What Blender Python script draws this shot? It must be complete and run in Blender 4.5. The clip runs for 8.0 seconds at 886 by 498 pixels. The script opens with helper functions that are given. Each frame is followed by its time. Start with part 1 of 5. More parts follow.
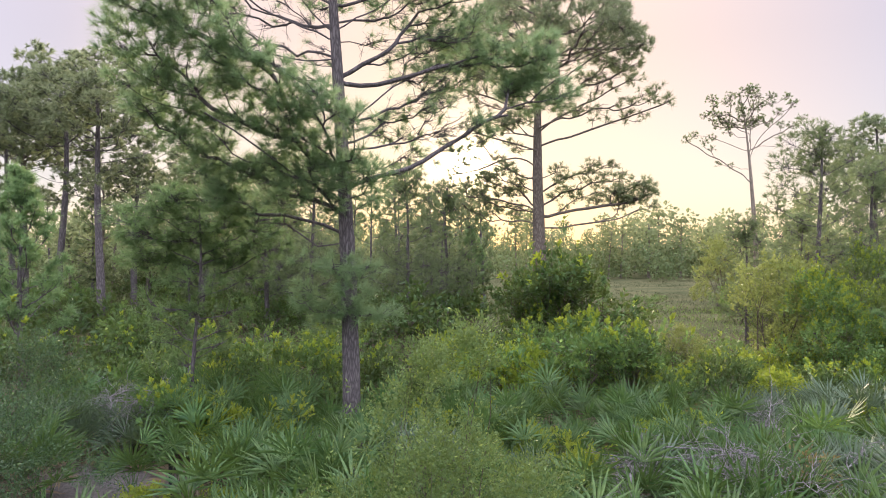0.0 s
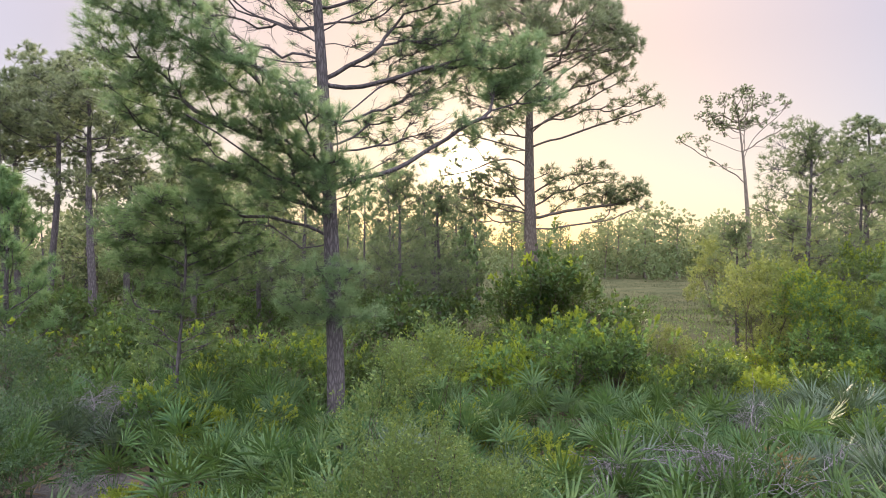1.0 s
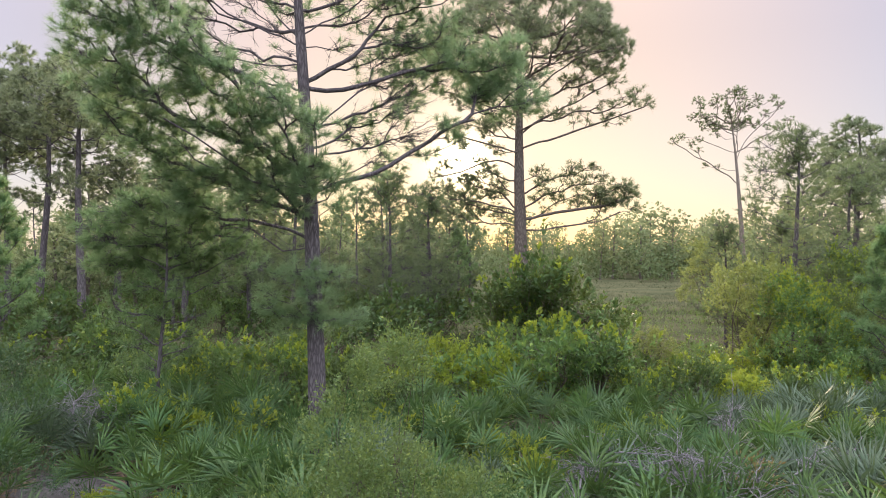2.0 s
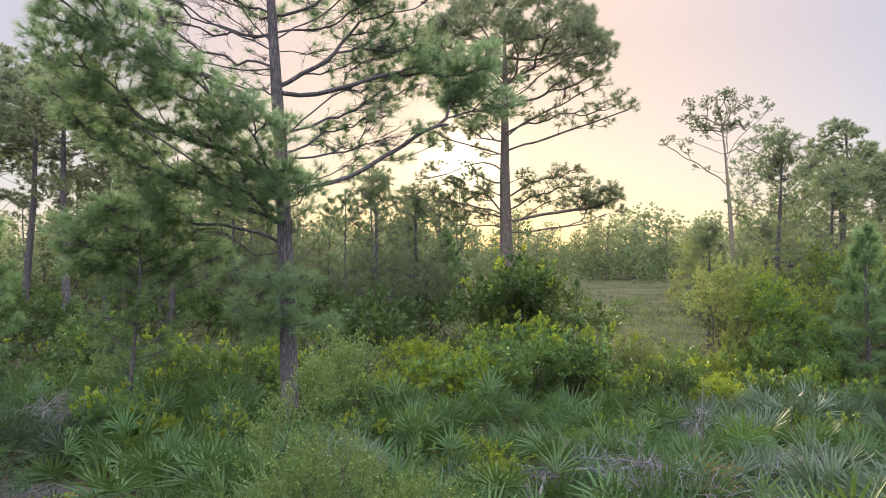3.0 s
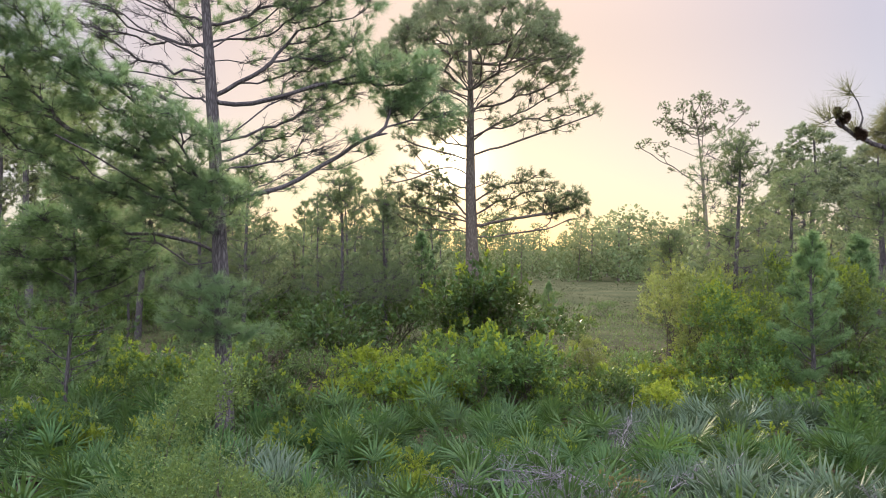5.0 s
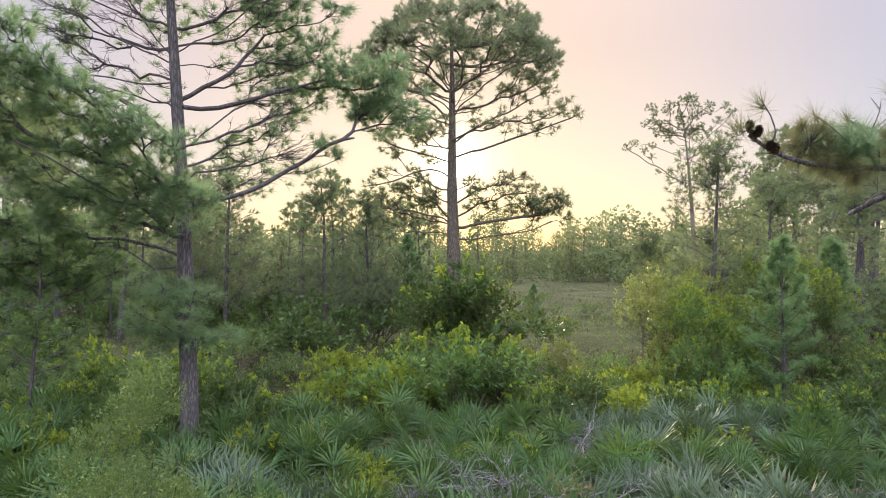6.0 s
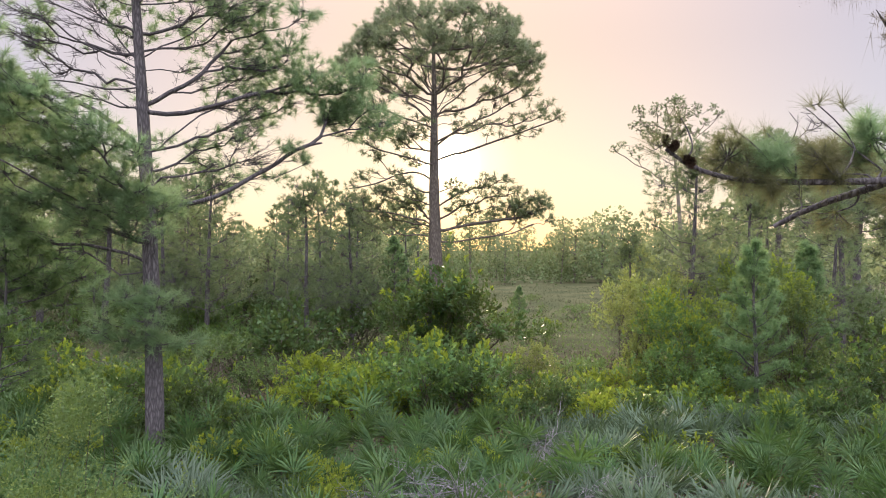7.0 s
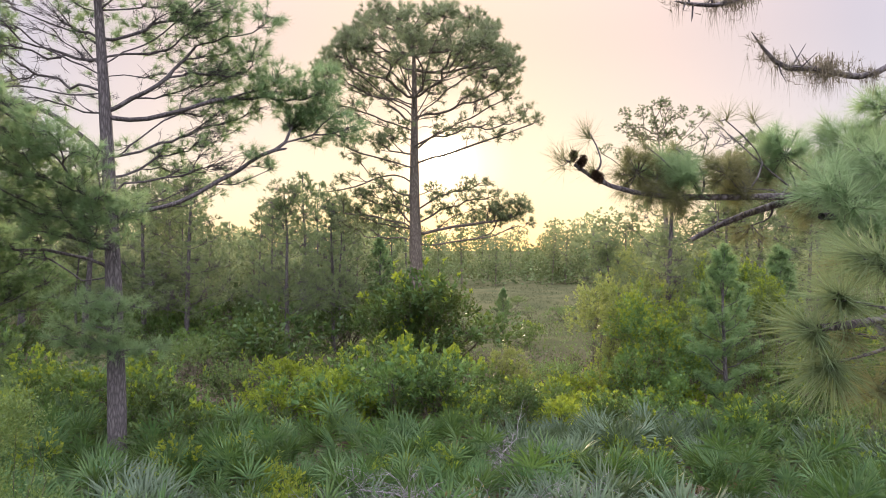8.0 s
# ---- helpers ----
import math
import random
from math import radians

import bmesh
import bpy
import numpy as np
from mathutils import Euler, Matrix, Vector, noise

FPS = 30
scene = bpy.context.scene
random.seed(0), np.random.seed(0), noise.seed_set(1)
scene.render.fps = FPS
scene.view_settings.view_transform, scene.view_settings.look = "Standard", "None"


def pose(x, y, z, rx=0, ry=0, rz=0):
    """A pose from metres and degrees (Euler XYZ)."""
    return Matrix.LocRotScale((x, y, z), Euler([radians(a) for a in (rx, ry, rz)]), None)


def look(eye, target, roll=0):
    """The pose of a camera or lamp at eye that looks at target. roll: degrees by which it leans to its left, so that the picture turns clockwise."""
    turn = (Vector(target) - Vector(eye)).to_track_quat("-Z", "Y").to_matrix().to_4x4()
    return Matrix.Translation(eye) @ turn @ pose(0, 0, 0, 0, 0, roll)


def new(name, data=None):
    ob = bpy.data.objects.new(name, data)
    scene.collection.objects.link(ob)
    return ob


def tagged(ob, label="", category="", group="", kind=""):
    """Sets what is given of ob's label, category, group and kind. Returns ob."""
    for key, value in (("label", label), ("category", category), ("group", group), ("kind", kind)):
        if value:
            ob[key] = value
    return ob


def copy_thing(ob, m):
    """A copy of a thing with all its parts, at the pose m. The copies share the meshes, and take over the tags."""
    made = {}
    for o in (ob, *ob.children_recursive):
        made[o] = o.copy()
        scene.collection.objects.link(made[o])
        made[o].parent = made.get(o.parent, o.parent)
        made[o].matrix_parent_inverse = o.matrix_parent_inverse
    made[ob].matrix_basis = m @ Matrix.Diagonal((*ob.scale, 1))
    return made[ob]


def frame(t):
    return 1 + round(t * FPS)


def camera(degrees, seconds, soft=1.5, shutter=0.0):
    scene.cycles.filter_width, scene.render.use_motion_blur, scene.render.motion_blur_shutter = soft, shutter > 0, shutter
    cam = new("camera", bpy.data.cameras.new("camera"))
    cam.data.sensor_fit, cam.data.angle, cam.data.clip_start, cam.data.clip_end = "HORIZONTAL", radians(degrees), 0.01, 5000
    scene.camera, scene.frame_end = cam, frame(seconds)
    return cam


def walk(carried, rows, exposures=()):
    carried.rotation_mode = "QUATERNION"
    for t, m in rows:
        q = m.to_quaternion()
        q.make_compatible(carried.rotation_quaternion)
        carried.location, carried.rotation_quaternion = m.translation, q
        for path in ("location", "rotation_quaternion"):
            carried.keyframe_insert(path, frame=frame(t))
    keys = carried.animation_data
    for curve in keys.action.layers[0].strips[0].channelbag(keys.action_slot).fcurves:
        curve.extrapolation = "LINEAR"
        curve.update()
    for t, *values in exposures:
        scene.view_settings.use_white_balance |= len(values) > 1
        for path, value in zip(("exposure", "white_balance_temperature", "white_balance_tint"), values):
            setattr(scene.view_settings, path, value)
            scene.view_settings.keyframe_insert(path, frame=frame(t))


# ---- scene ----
cam = camera(63.3, 8.0, soft=0.95)
METRES, EYE, TILT, LEAN, TURN = 4.3, 4.0, 0.0, 0.0, 0.0
ROWS = [
    (0.0, 0.0, 0.0, 0.0, 0.0, -0.0, -0.0),
    (0.5, 0.0278, -0.0023, 0.0031, -0.05, -0.0, -0.02),
    (1.0, 0.0662, -0.0055, 0.0079, -0.12, -0.0, -0.02),
    (1.5, 0.103, -0.0073, 0.0136, -0.18, 0.01, 0.01),
    (3.0, 0.2642, -0.0164, 0.0425, -0.45, 0.0, -0.03),
    (3.5, 0.3303, -0.0179, 0.0533, -0.56, 0.01, -0.04),
    (4.0, 0.3972, -0.0198, 0.0641, -0.69, 0.01, -0.04),
    (4.5, 0.464, -0.0225, 0.0744, -0.83, 0.03, -0.03),
    (6.0, 0.6851, -0.034, 0.1089, -1.25, 0.01, -0.07),
    (6.5, 0.7502, -0.0356, 0.1206, -1.38, 0.02, -0.07),
    (7.0, 0.8279, -0.039, 0.1338, -1.53, 0.02, -0.07),
    (7.5, 0.902, -0.0443, 0.1461, -1.67, 0.03, -0.08),
    (8.0, 0.9855, -0.0504, 0.1601, -1.83, 0.04, -0.09),
]
walk(cam, [(t, pose(0, 0, EYE, TILT, LEAN, TURN) @ pose(METRES * x, METRES * y, METRES * z, 90 + pitch, roll, yaw)) for t, x, y, z, yaw, pitch, roll in ROWS],
     [(0.0, 0.47, 6620, 20), (1.5, 0.37, 6560, 19), (4.5, 0.32, 6450, 16), (6.5, 0.3, 6540, 17), (8.0, 0.4, 6760, 19)])

# ---- light: a low hazy sun ahead, and the sky round it ----
SUN_UP, SUN_RIGHT = 6.8, 1.8
SUN_WAY = Vector((math.sin(radians(SUN_RIGHT)) * math.cos(radians(SUN_UP)), math.cos(radians(SUN_RIGHT)) * math.cos(radians(SUN_UP)), math.sin(radians(SUN_UP))))


def build_world():
    world = bpy.data.worlds.new("evening_sky")
    scene.world = world
    world.use_nodes = True
    nt = world.node_tree
    nt.nodes.clear()
    out = nt.nodes.new("ShaderNodeOutputWorld")
    sky = nt.nodes.new("ShaderNodeTexSky")
    sky.sky_type, sky.sun_disc = "NISHITA", False
    sky.sun_elevation, sky.sun_rotation = radians(SUN_UP), radians(SUN_RIGHT)
    sky.air_density, sky.dust_density, sky.ozone_density = 1.0, 0.1, 2.0
    clear = nt.nodes.new("ShaderNodeBackground")
    clear.inputs["Strength"].default_value = 0.05
    nt.links.new(sky.outputs[0], clear.inputs["Color"])
    # haze: colour by the angle from the sun
    coord = nt.nodes.new("ShaderNodeTexCoord")
    dot = nt.nodes.new("ShaderNodeVectorMath")
    dot.operation = "DOT_PRODUCT"
    dot.inputs[1].default_value = SUN_WAY
    nt.links.new(coord.outputs["Generated"], dot.inputs[0])
    arc = nt.nodes.new("ShaderNodeMath")
    arc.operation, arc.use_clamp = "ARCCOSINE", False
    nt.links.new(dot.outputs["Value"], arc.inputs[0])
    part_of = nt.nodes.new("ShaderNodeMath")
    part_of.operation = "DIVIDE"
    part_of.inputs[1].default_value = math.pi
    nt.links.new(arc.outputs[0], part_of.inputs[0])
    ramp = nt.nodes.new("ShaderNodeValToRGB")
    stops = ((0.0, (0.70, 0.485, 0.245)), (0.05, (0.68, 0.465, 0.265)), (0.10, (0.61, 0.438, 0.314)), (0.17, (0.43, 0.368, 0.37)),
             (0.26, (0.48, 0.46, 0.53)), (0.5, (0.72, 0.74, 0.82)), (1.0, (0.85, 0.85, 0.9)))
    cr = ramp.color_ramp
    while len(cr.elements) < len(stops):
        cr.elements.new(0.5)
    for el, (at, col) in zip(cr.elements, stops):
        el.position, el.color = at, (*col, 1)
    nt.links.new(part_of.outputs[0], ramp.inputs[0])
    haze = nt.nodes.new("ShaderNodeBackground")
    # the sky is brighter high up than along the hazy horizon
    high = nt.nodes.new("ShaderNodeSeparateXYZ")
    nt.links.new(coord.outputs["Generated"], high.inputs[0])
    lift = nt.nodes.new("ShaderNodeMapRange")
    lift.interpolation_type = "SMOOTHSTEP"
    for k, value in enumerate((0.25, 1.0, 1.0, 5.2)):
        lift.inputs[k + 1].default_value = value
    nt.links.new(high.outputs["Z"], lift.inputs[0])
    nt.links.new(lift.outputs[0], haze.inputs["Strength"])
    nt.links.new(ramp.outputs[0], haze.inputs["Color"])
    # the veiled disc of the sun and its aureole
    disc = nt.nodes.new("ShaderNodeValToRGB")
    cd = disc.color_ramp
    cd.interpolation = "EASE"
    cd.elements[0].position, cd.elements[0].color = 0.0, (1, 0.9, 0.62, 1)
    cd.elements[1].position, cd.elements[1].color = 0.032, (0, 0, 0, 1)
    for at, level in ((0.0055, 0.7), (0.009, 0.1), (0.018, 0.022)):
        cd.elements.new(at).color = (level, level * 0.88, level * 0.6, 1)
    nt.links.new(part_of.outputs[0], disc.inputs[0])
    glow = nt.nodes.new("ShaderNodeBackground")
    glow.inputs["Strength"].default_value = 8.0
    nt.links.new(disc.outputs[0], glow.inputs["Color"])
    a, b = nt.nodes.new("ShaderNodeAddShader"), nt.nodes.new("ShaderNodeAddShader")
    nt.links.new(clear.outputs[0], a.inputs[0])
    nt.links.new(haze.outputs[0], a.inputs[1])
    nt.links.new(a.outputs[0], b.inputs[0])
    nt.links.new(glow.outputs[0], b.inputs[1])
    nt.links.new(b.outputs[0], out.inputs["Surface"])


build_world()
sun = new("sun", bpy.data.lights.new("sun", "SUN"))
sun.data.energy, sun.data.angle, sun.data.color = 4.2, radians(5), (1.0, 0.84, 0.56)
sun.matrix_world = look(SUN_WAY * 50, (0, 0, 0))


# ---- materials ----
def shader(name):
    mat = bpy.data.materials.new(name)
    mat.use_nodes = True
    nt = mat.node_tree
    return mat, nt, nt.nodes["Principled BSDF"], nt.nodes["Material Output"]


def mixed(nt, fac, a, b):
    """A colour between a and b (tuples or sockets) by the socket fac."""
    mix = nt.nodes.new("ShaderNodeMix")
    mix.data_type = "RGBA"
    if fac is not None:
        nt.links.new(fac, mix.inputs[0])
    for sock, value in ((mix.inputs[6], a), (mix.inputs[7], b)):
        if isinstance(value, tuple):
            sock.default_value = (*value, 1)
        else:
            nt.links.new(value, sock)
    return mix.outputs[2]


def noise_of(nt, scale, detail=4.0, rough=0.55, low=0.35, high=0.65, coords="Object", stretch=(1, 1, 1)):
    tc = nt.nodes.new("ShaderNodeTexCoord")
    mp = nt.nodes.new("ShaderNodeMapping")
    mp.inputs["Scale"].default_value = stretch
    nt.links.new(tc.outputs[coords], mp.inputs[0])
    nz = nt.nodes.new("ShaderNodeTexNoise")
    nz.inputs["Scale"].default_value, nz.inputs["Detail"].default_value, nz.inputs["Roughness"].default_value = scale, detail, rough
    nt.links.new(mp.outputs[0], nz.inputs["Vector"])
    mr = nt.nodes.new("ShaderNodeMapRange")
    mr.inputs[1].default_value, mr.inputs[2].default_value = low, high
    nt.links.new(nz.outputs[0], mr.inputs[0])
    return mr.outputs[0]


def bumped(nt, bsdf, height, strength=0.5, distance=0.02):
    bp = nt.nodes.new("ShaderNodeBump")
    bp.inputs["Strength"].default_value, bp.inputs["Distance"].default_value = strength, distance
    nt.links.new(height, bp.inputs["Height"])
    nt.links.new(bp.outputs[0], bsdf.inputs["Normal"])


def leaf_material(name, dark, light, through_col, trans=0.4, rough=0.5, scale=1.6, tips=None, spec=0.25):
    """Leaves: two tones over the plant, each leaf a little different, light passing through them."""
    mat, nt, bsdf, out = shader(name)
    geo, info = nt.nodes.new("ShaderNodeNewGeometry"), nt.nodes.new("ShaderNodeObjectInfo")
    base = mixed(nt, noise_of(nt, scale), dark, light)
    if tips:
        pick = nt.nodes.new("ShaderNodeMapRange")
        pick.inputs[1].default_value, pick.inputs[2].default_value = 0.9, 1.0
        nt.links.new(geo.outputs["Random Per Island"], pick.inputs[0])
        base = mixed(nt, pick.outputs[0], base, tips)
    hsv = nt.nodes.new("ShaderNodeHueSaturation")
    val = nt.nodes.new("ShaderNodeMapRange")
    val.inputs[3].default_value, val.inputs[4].default_value = 0.6, 1.4
    nt.links.new(geo.outputs["Random Per Island"], val.inputs[0])
    hue = nt.nodes.new("ShaderNodeMapRange")
    hue.inputs[3].default_value, hue.inputs[4].default_value = 0.48, 0.515
    nt.links.new(info.outputs["Random"], hue.inputs[0])
    own = nt.nodes.new("ShaderNodeMapRange")
    own.inputs[3].default_value, own.inputs[4].default_value = 0.72, 1.28
    odd = nt.nodes.new("ShaderNodeMath")
    odd.operation = "FRACT"
    seven = nt.nodes.new("ShaderNodeMath")
    seven.operation = "MULTIPLY"
    seven.inputs[1].default_value = 7.3
    nt.links.new(info.outputs["Random"], seven.inputs[0])
    nt.links.new(seven.outputs[0], odd.inputs[0])
    nt.links.new(odd.outputs[0], own.inputs[0])
    both = nt.nodes.new("ShaderNodeMath")
    both.operation = "MULTIPLY"
    nt.links.new(val.outputs[0], both.inputs[0])
    nt.links.new(own.outputs[0], both.inputs[1])
    nt.links.new(both.outputs[0], hsv.inputs["Value"])
    nt.links.new(hue.outputs[0], hsv.inputs["Hue"])
    nt.links.new(base, hsv.inputs["Color"])
    nt.links.new(hsv.outputs[0], bsdf.inputs["Base Color"])
    bsdf.inputs["Roughness"].default_value = rough
    bsdf.inputs["Specular IOR Level"].default_value = spec
    tr = nt.nodes.new("ShaderNodeBsdfTranslucent")
    nt.links.new(mixed(nt, noise_of(nt, scale * 2.1), through_col, tuple(c * 0.7 for c in through_col)), tr.inputs["Color"])
    mix = nt.nodes.new("ShaderNodeMixShader")
    mix.inputs[0].default_value = trans
    nt.links.new(bsdf.outputs[0], mix.inputs[1])
    nt.links.new(tr.outputs[0], mix.inputs[2])
    nt.links.new(mix.outputs[0], out.inputs["Surface"])
    return mat


def bark_material(name, dark, light, scale=9.0, flat=(1, 1, 0.3), strength=0.9):
    """Bark: uneven plates with dark furrows, run together by noise."""
    mat, nt, bsdf, out = shader(name)
    tc, mp, vo = nt.nodes.new("ShaderNodeTexCoord"), nt.nodes.new("ShaderNodeMapping"), nt.nodes.new("ShaderNodeTexVoronoi")
    mp.inputs["Scale"].default_value = flat
    warp, add = nt.nodes.new("ShaderNodeTexNoise"), nt.nodes.new("ShaderNodeMix")
    warp.inputs["Scale"].default_value = scale * 0.6
    add.data_type = "RGBA"
    add.blend_type = "ADD"
    add.inputs[0].default_value = 1.6 / scale
    vo.feature, vo.inputs["Scale"].default_value = "DISTANCE_TO_EDGE", scale
    nt.links.new(tc.outputs["Object"], mp.inputs[0])
    nt.links.new(mp.outputs[0], warp.inputs["Vector"])
    nt.links.new(mp.outputs[0], add.inputs[6])
    nt.links.new(warp.outputs["Color"], add.inputs[7])
    nt.links.new(add.outputs[2], vo.inputs["Vector"])
    crack = nt.nodes.new("ShaderNodeMapRange")
    crack.inputs[2].default_value = 0.3
    nt.links.new(vo.outputs["Distance"], crack.inputs[0])
    tone = mixed(nt, noise_of(nt, 3.0), light, tuple(c * 0.65 for c in light))
    grain = mixed(nt, noise_of(nt, 40.0, 6, 0.7, 0.3, 0.7, "Object", flat), tone, tuple(min(1, c * 1.3) for c in light))
    nt.links.new(mixed(nt, crack.outputs[0], dark, grain), bsdf.inputs["Base Color"])
    bsdf.inputs["Roughness"].default_value = 0.9
    bsdf.inputs["Specular IOR Level"].default_value = 0.2
    bumped(nt, bsdf, crack.outputs[0], strength, 0.02)
    return mat


def ground_material():
    mat, nt, bsdf, out = shader("sandy_forest_floor")
    litter = mixed(nt, noise_of(nt, 2.2, 8, 0.7), (0.07, 0.06, 0.045), (0.15, 0.125, 0.09))
    sand = mixed(nt, noise_of(nt, 14.0, 8, 0.7), (0.1, 0.095, 0.092), (0.16, 0.15, 0.145))
    near = nt.nodes.new("ShaderNodeTexCoord")
    gap = nt.nodes.new("ShaderNodeVectorMath")
    gap.operation = "DISTANCE"
    gap.inputs[1].default_value = (-5.7, 12.0, 0.0)
    nt.links.new(near.outputs["Object"], gap.inputs[0])
    patch = nt.nodes.new("ShaderNodeMapRange")
    for k, value in enumerate((0.8, 1.6, 1.0, 0.0)):
        patch.inputs[k + 1].default_value = value
    nt.links.new(gap.outputs["Value"], patch.inputs[0])
    floor_col = mixed(nt, patch.outputs[0], litter, sand)
    meadow = mixed(nt, noise_of(nt, 0.25, 8, 0.7), (0.055, 0.065, 0.034), (0.105, 0.105, 0.058))
    tc, sep = nt.nodes.new("ShaderNodeTexCoord"), nt.nodes.new("ShaderNodeSeparateXYZ")
    nt.links.new(tc.outputs["Object"], sep.inputs[0])
    far = nt.nodes.new("ShaderNodeMapRange")
    far.inputs[1].default_value, far.inputs[2].default_value = 26.0, 34.0
    nt.links.new(sep.outputs["Y"], far.inputs[0])
    nt.links.new(mixed(nt, far.outputs[0], floor_col, meadow), bsdf.inputs["Base Color"])
    bsdf.inputs["Roughness"].default_value = 1.0
    bsdf.inputs["Specular IOR Level"].default_value = 0.0
    bumped(nt, bsdf, noise_of(nt, 9.0, 8, 0.75, 0.2, 0.8), 0.8, 0.05)
    return mat


NEEDLE = leaf_material("pine_needles", (0.068, 0.145, 0.078), (0.125, 0.215, 0.112), (0.36, 0.5, 0.25), 0.62, 0.45, 1.1)
NEEDLE_FRESH = leaf_material("young_pine_needles", (0.06, 0.14, 0.065), (0.115, 0.215, 0.1), (0.3, 0.44, 0.18), 0.56, 0.45, 1.1)
# haze over the farther pines is mixed into this colour; fans use it too
NEEDLE_FAR = leaf_material("thin_pine_needles_hazed", (0.07, 0.12, 0.062), (0.125, 0.18, 0.092), (0.26, 0.33, 0.15), 0.5, 0.5, 0.7)
NEEDLE_DULL = leaf_material("old_pine_needles", (0.085, 0.10, 0.055), (0.15, 0.15, 0.08), (0.26, 0.27, 0.11), 0.45, 0.5, 2.5)
# olive greyed further: the haze before these pines is put into their needles
NEEDLE_OLIVE_HAZED = leaf_material("olive_pine_needles_hazed", (0.085, 0.125, 0.075), (0.145, 0.19, 0.11), (0.33, 0.39, 0.21), 0.55, 0.5, 0.9)
PALMETTO = leaf_material("palmetto_leaf", (0.035, 0.092, 0.036), (0.104, 0.184, 0.064), (0.17, 0.3, 0.05), 0.22, 0.58, 9.0, spec=0.28)
PALMETTO_PALE = leaf_material("palmetto_leaf_silvery", (0.065, 0.115, 0.072), (0.125, 0.178, 0.12), (0.17, 0.26, 0.08), 0.18, 0.56, 9.0, spec=0.3)
PALMETTO_DEAD = leaf_material("dead_palmetto_leaf", (0.16, 0.12, 0.075), (0.28, 0.22, 0.15), (0.25, 0.18, 0.09), 0.2, 0.7, 2.0)
LEAF_GREEN = leaf_material("shrub_leaf_green", (0.048, 0.11, 0.042), (0.098, 0.178, 0.06), (0.22, 0.33, 0.075), 0.42, 0.45, 1.3, (0.16, 0.22, 0.04))
LEAF_YELLOW = leaf_material("shrub_leaf_yellow_green", (0.078, 0.145, 0.028), (0.148, 0.215, 0.038), (0.39, 0.48, 0.05), 0.52, 0.45, 1.3, (0.27, 0.3, 0.04))
LEAF_GREY = leaf_material("shrub_leaf_grey_green", (0.06, 0.12, 0.05), (0.11, 0.185, 0.07), (0.22, 0.32, 0.08), 0.4, 0.45, 1.3, (0.22, 0.27, 0.07))
LEAF_OLIVE = leaf_material("shrub_leaf_olive", (0.065, 0.115, 0.045), (0.11, 0.165, 0.06), (0.24, 0.32, 0.07), 0.42, 0.5, 1.3, (0.2, 0.23, 0.06))
LEAF_DARK = leaf_material("shrub_leaf_dark", (0.03, 0.07, 0.024), (0.06, 0.115, 0.035), (0.15, 0.2, 0.045), 0.34, 0.5, 1.3)
LEAF_PALE = leaf_material("shrub_leaf_pale", (0.095, 0.14, 0.05), (0.16, 0.21, 0.075), (0.36, 0.42, 0.12), 0.5, 0.45, 1.0, (0.26, 0.28, 0.08))
LEAF_DEEP = leaf_material("shrub_leaf_deep_green", (0.032, 0.08, 0.036), (0.065, 0.125, 0.055), (0.11, 0.19, 0.07), 0.28, 0.45, 1.3, (0.13, 0.19, 0.06))
# paler and greyer than nearer leaves: distance haze put into the colour
LEAF_FAR_HAZED = leaf_material("far_tree_leaf_hazed", (0.085, 0.12, 0.06), (0.14, 0.18, 0.09), (0.33, 0.385, 0.19), 0.56, 0.6, 0.5, spec=0.1)
LEAF_THICKET = leaf_material("thicket_leaf", (0.055, 0.085, 0.038), (0.095, 0.13, 0.058), (0.2, 0.23, 0.09), 0.3, 0.6, 0.4, spec=0.1)
LEAF_RUST = leaf_material("dying_shrub_leaf", (0.13, 0.12, 0.05), (0.22, 0.17, 0.07), (0.28, 0.2, 0.07), 0.35, 0.6, 1.3)
GRASS = leaf_material("meadow_grass_blade", (0.06, 0.078, 0.04), (0.095, 0.11, 0.056), (0.12, 0.14, 0.055), 0.12, 0.9, 0.25, spec=0.0)
BARK = bark_material("pine_bark", (0.066, 0.06, 0.066), (0.142, 0.131, 0.14), 20.0, (1, 1, 0.22), 0.8)
BARK_WARM = bark_material("warm_grey_pine_bark", (0.095, 0.08, 0.07), (0.19, 0.165, 0.145), 14.0, (1, 1, 0.3))
BARK_PALE = bark_material("pale_pine_bark", (0.13, 0.11, 0.09), (0.3, 0.26, 0.22), 17.0)
TWIG = bark_material("shrub_stem_bark", (0.07, 0.06, 0.045), (0.15, 0.135, 0.105), 30.0)
DEADWOOD = bark_material("weathered_dead_wood", (0.15, 0.145, 0.155), (0.27, 0.26, 0.27), 26.0)
CONE = bark_material("pine_cone_scales", (0.09, 0.06, 0.05), (0.2, 0.13, 0.1), 60.0, (1, 1, 1))
MOSS = leaf_material("grey_air_plant", (0.13, 0.12, 0.09), (0.22, 0.2, 0.15), (0.2, 0.17, 0.1), 0.3, 0.7, 5.0)
STAKE = bark_material("dark_painted_metal", (0.015, 0.016, 0.018), (0.035, 0.036, 0.04), 50.0, (1, 1, 1), 0.2)
GROUND = ground_material()


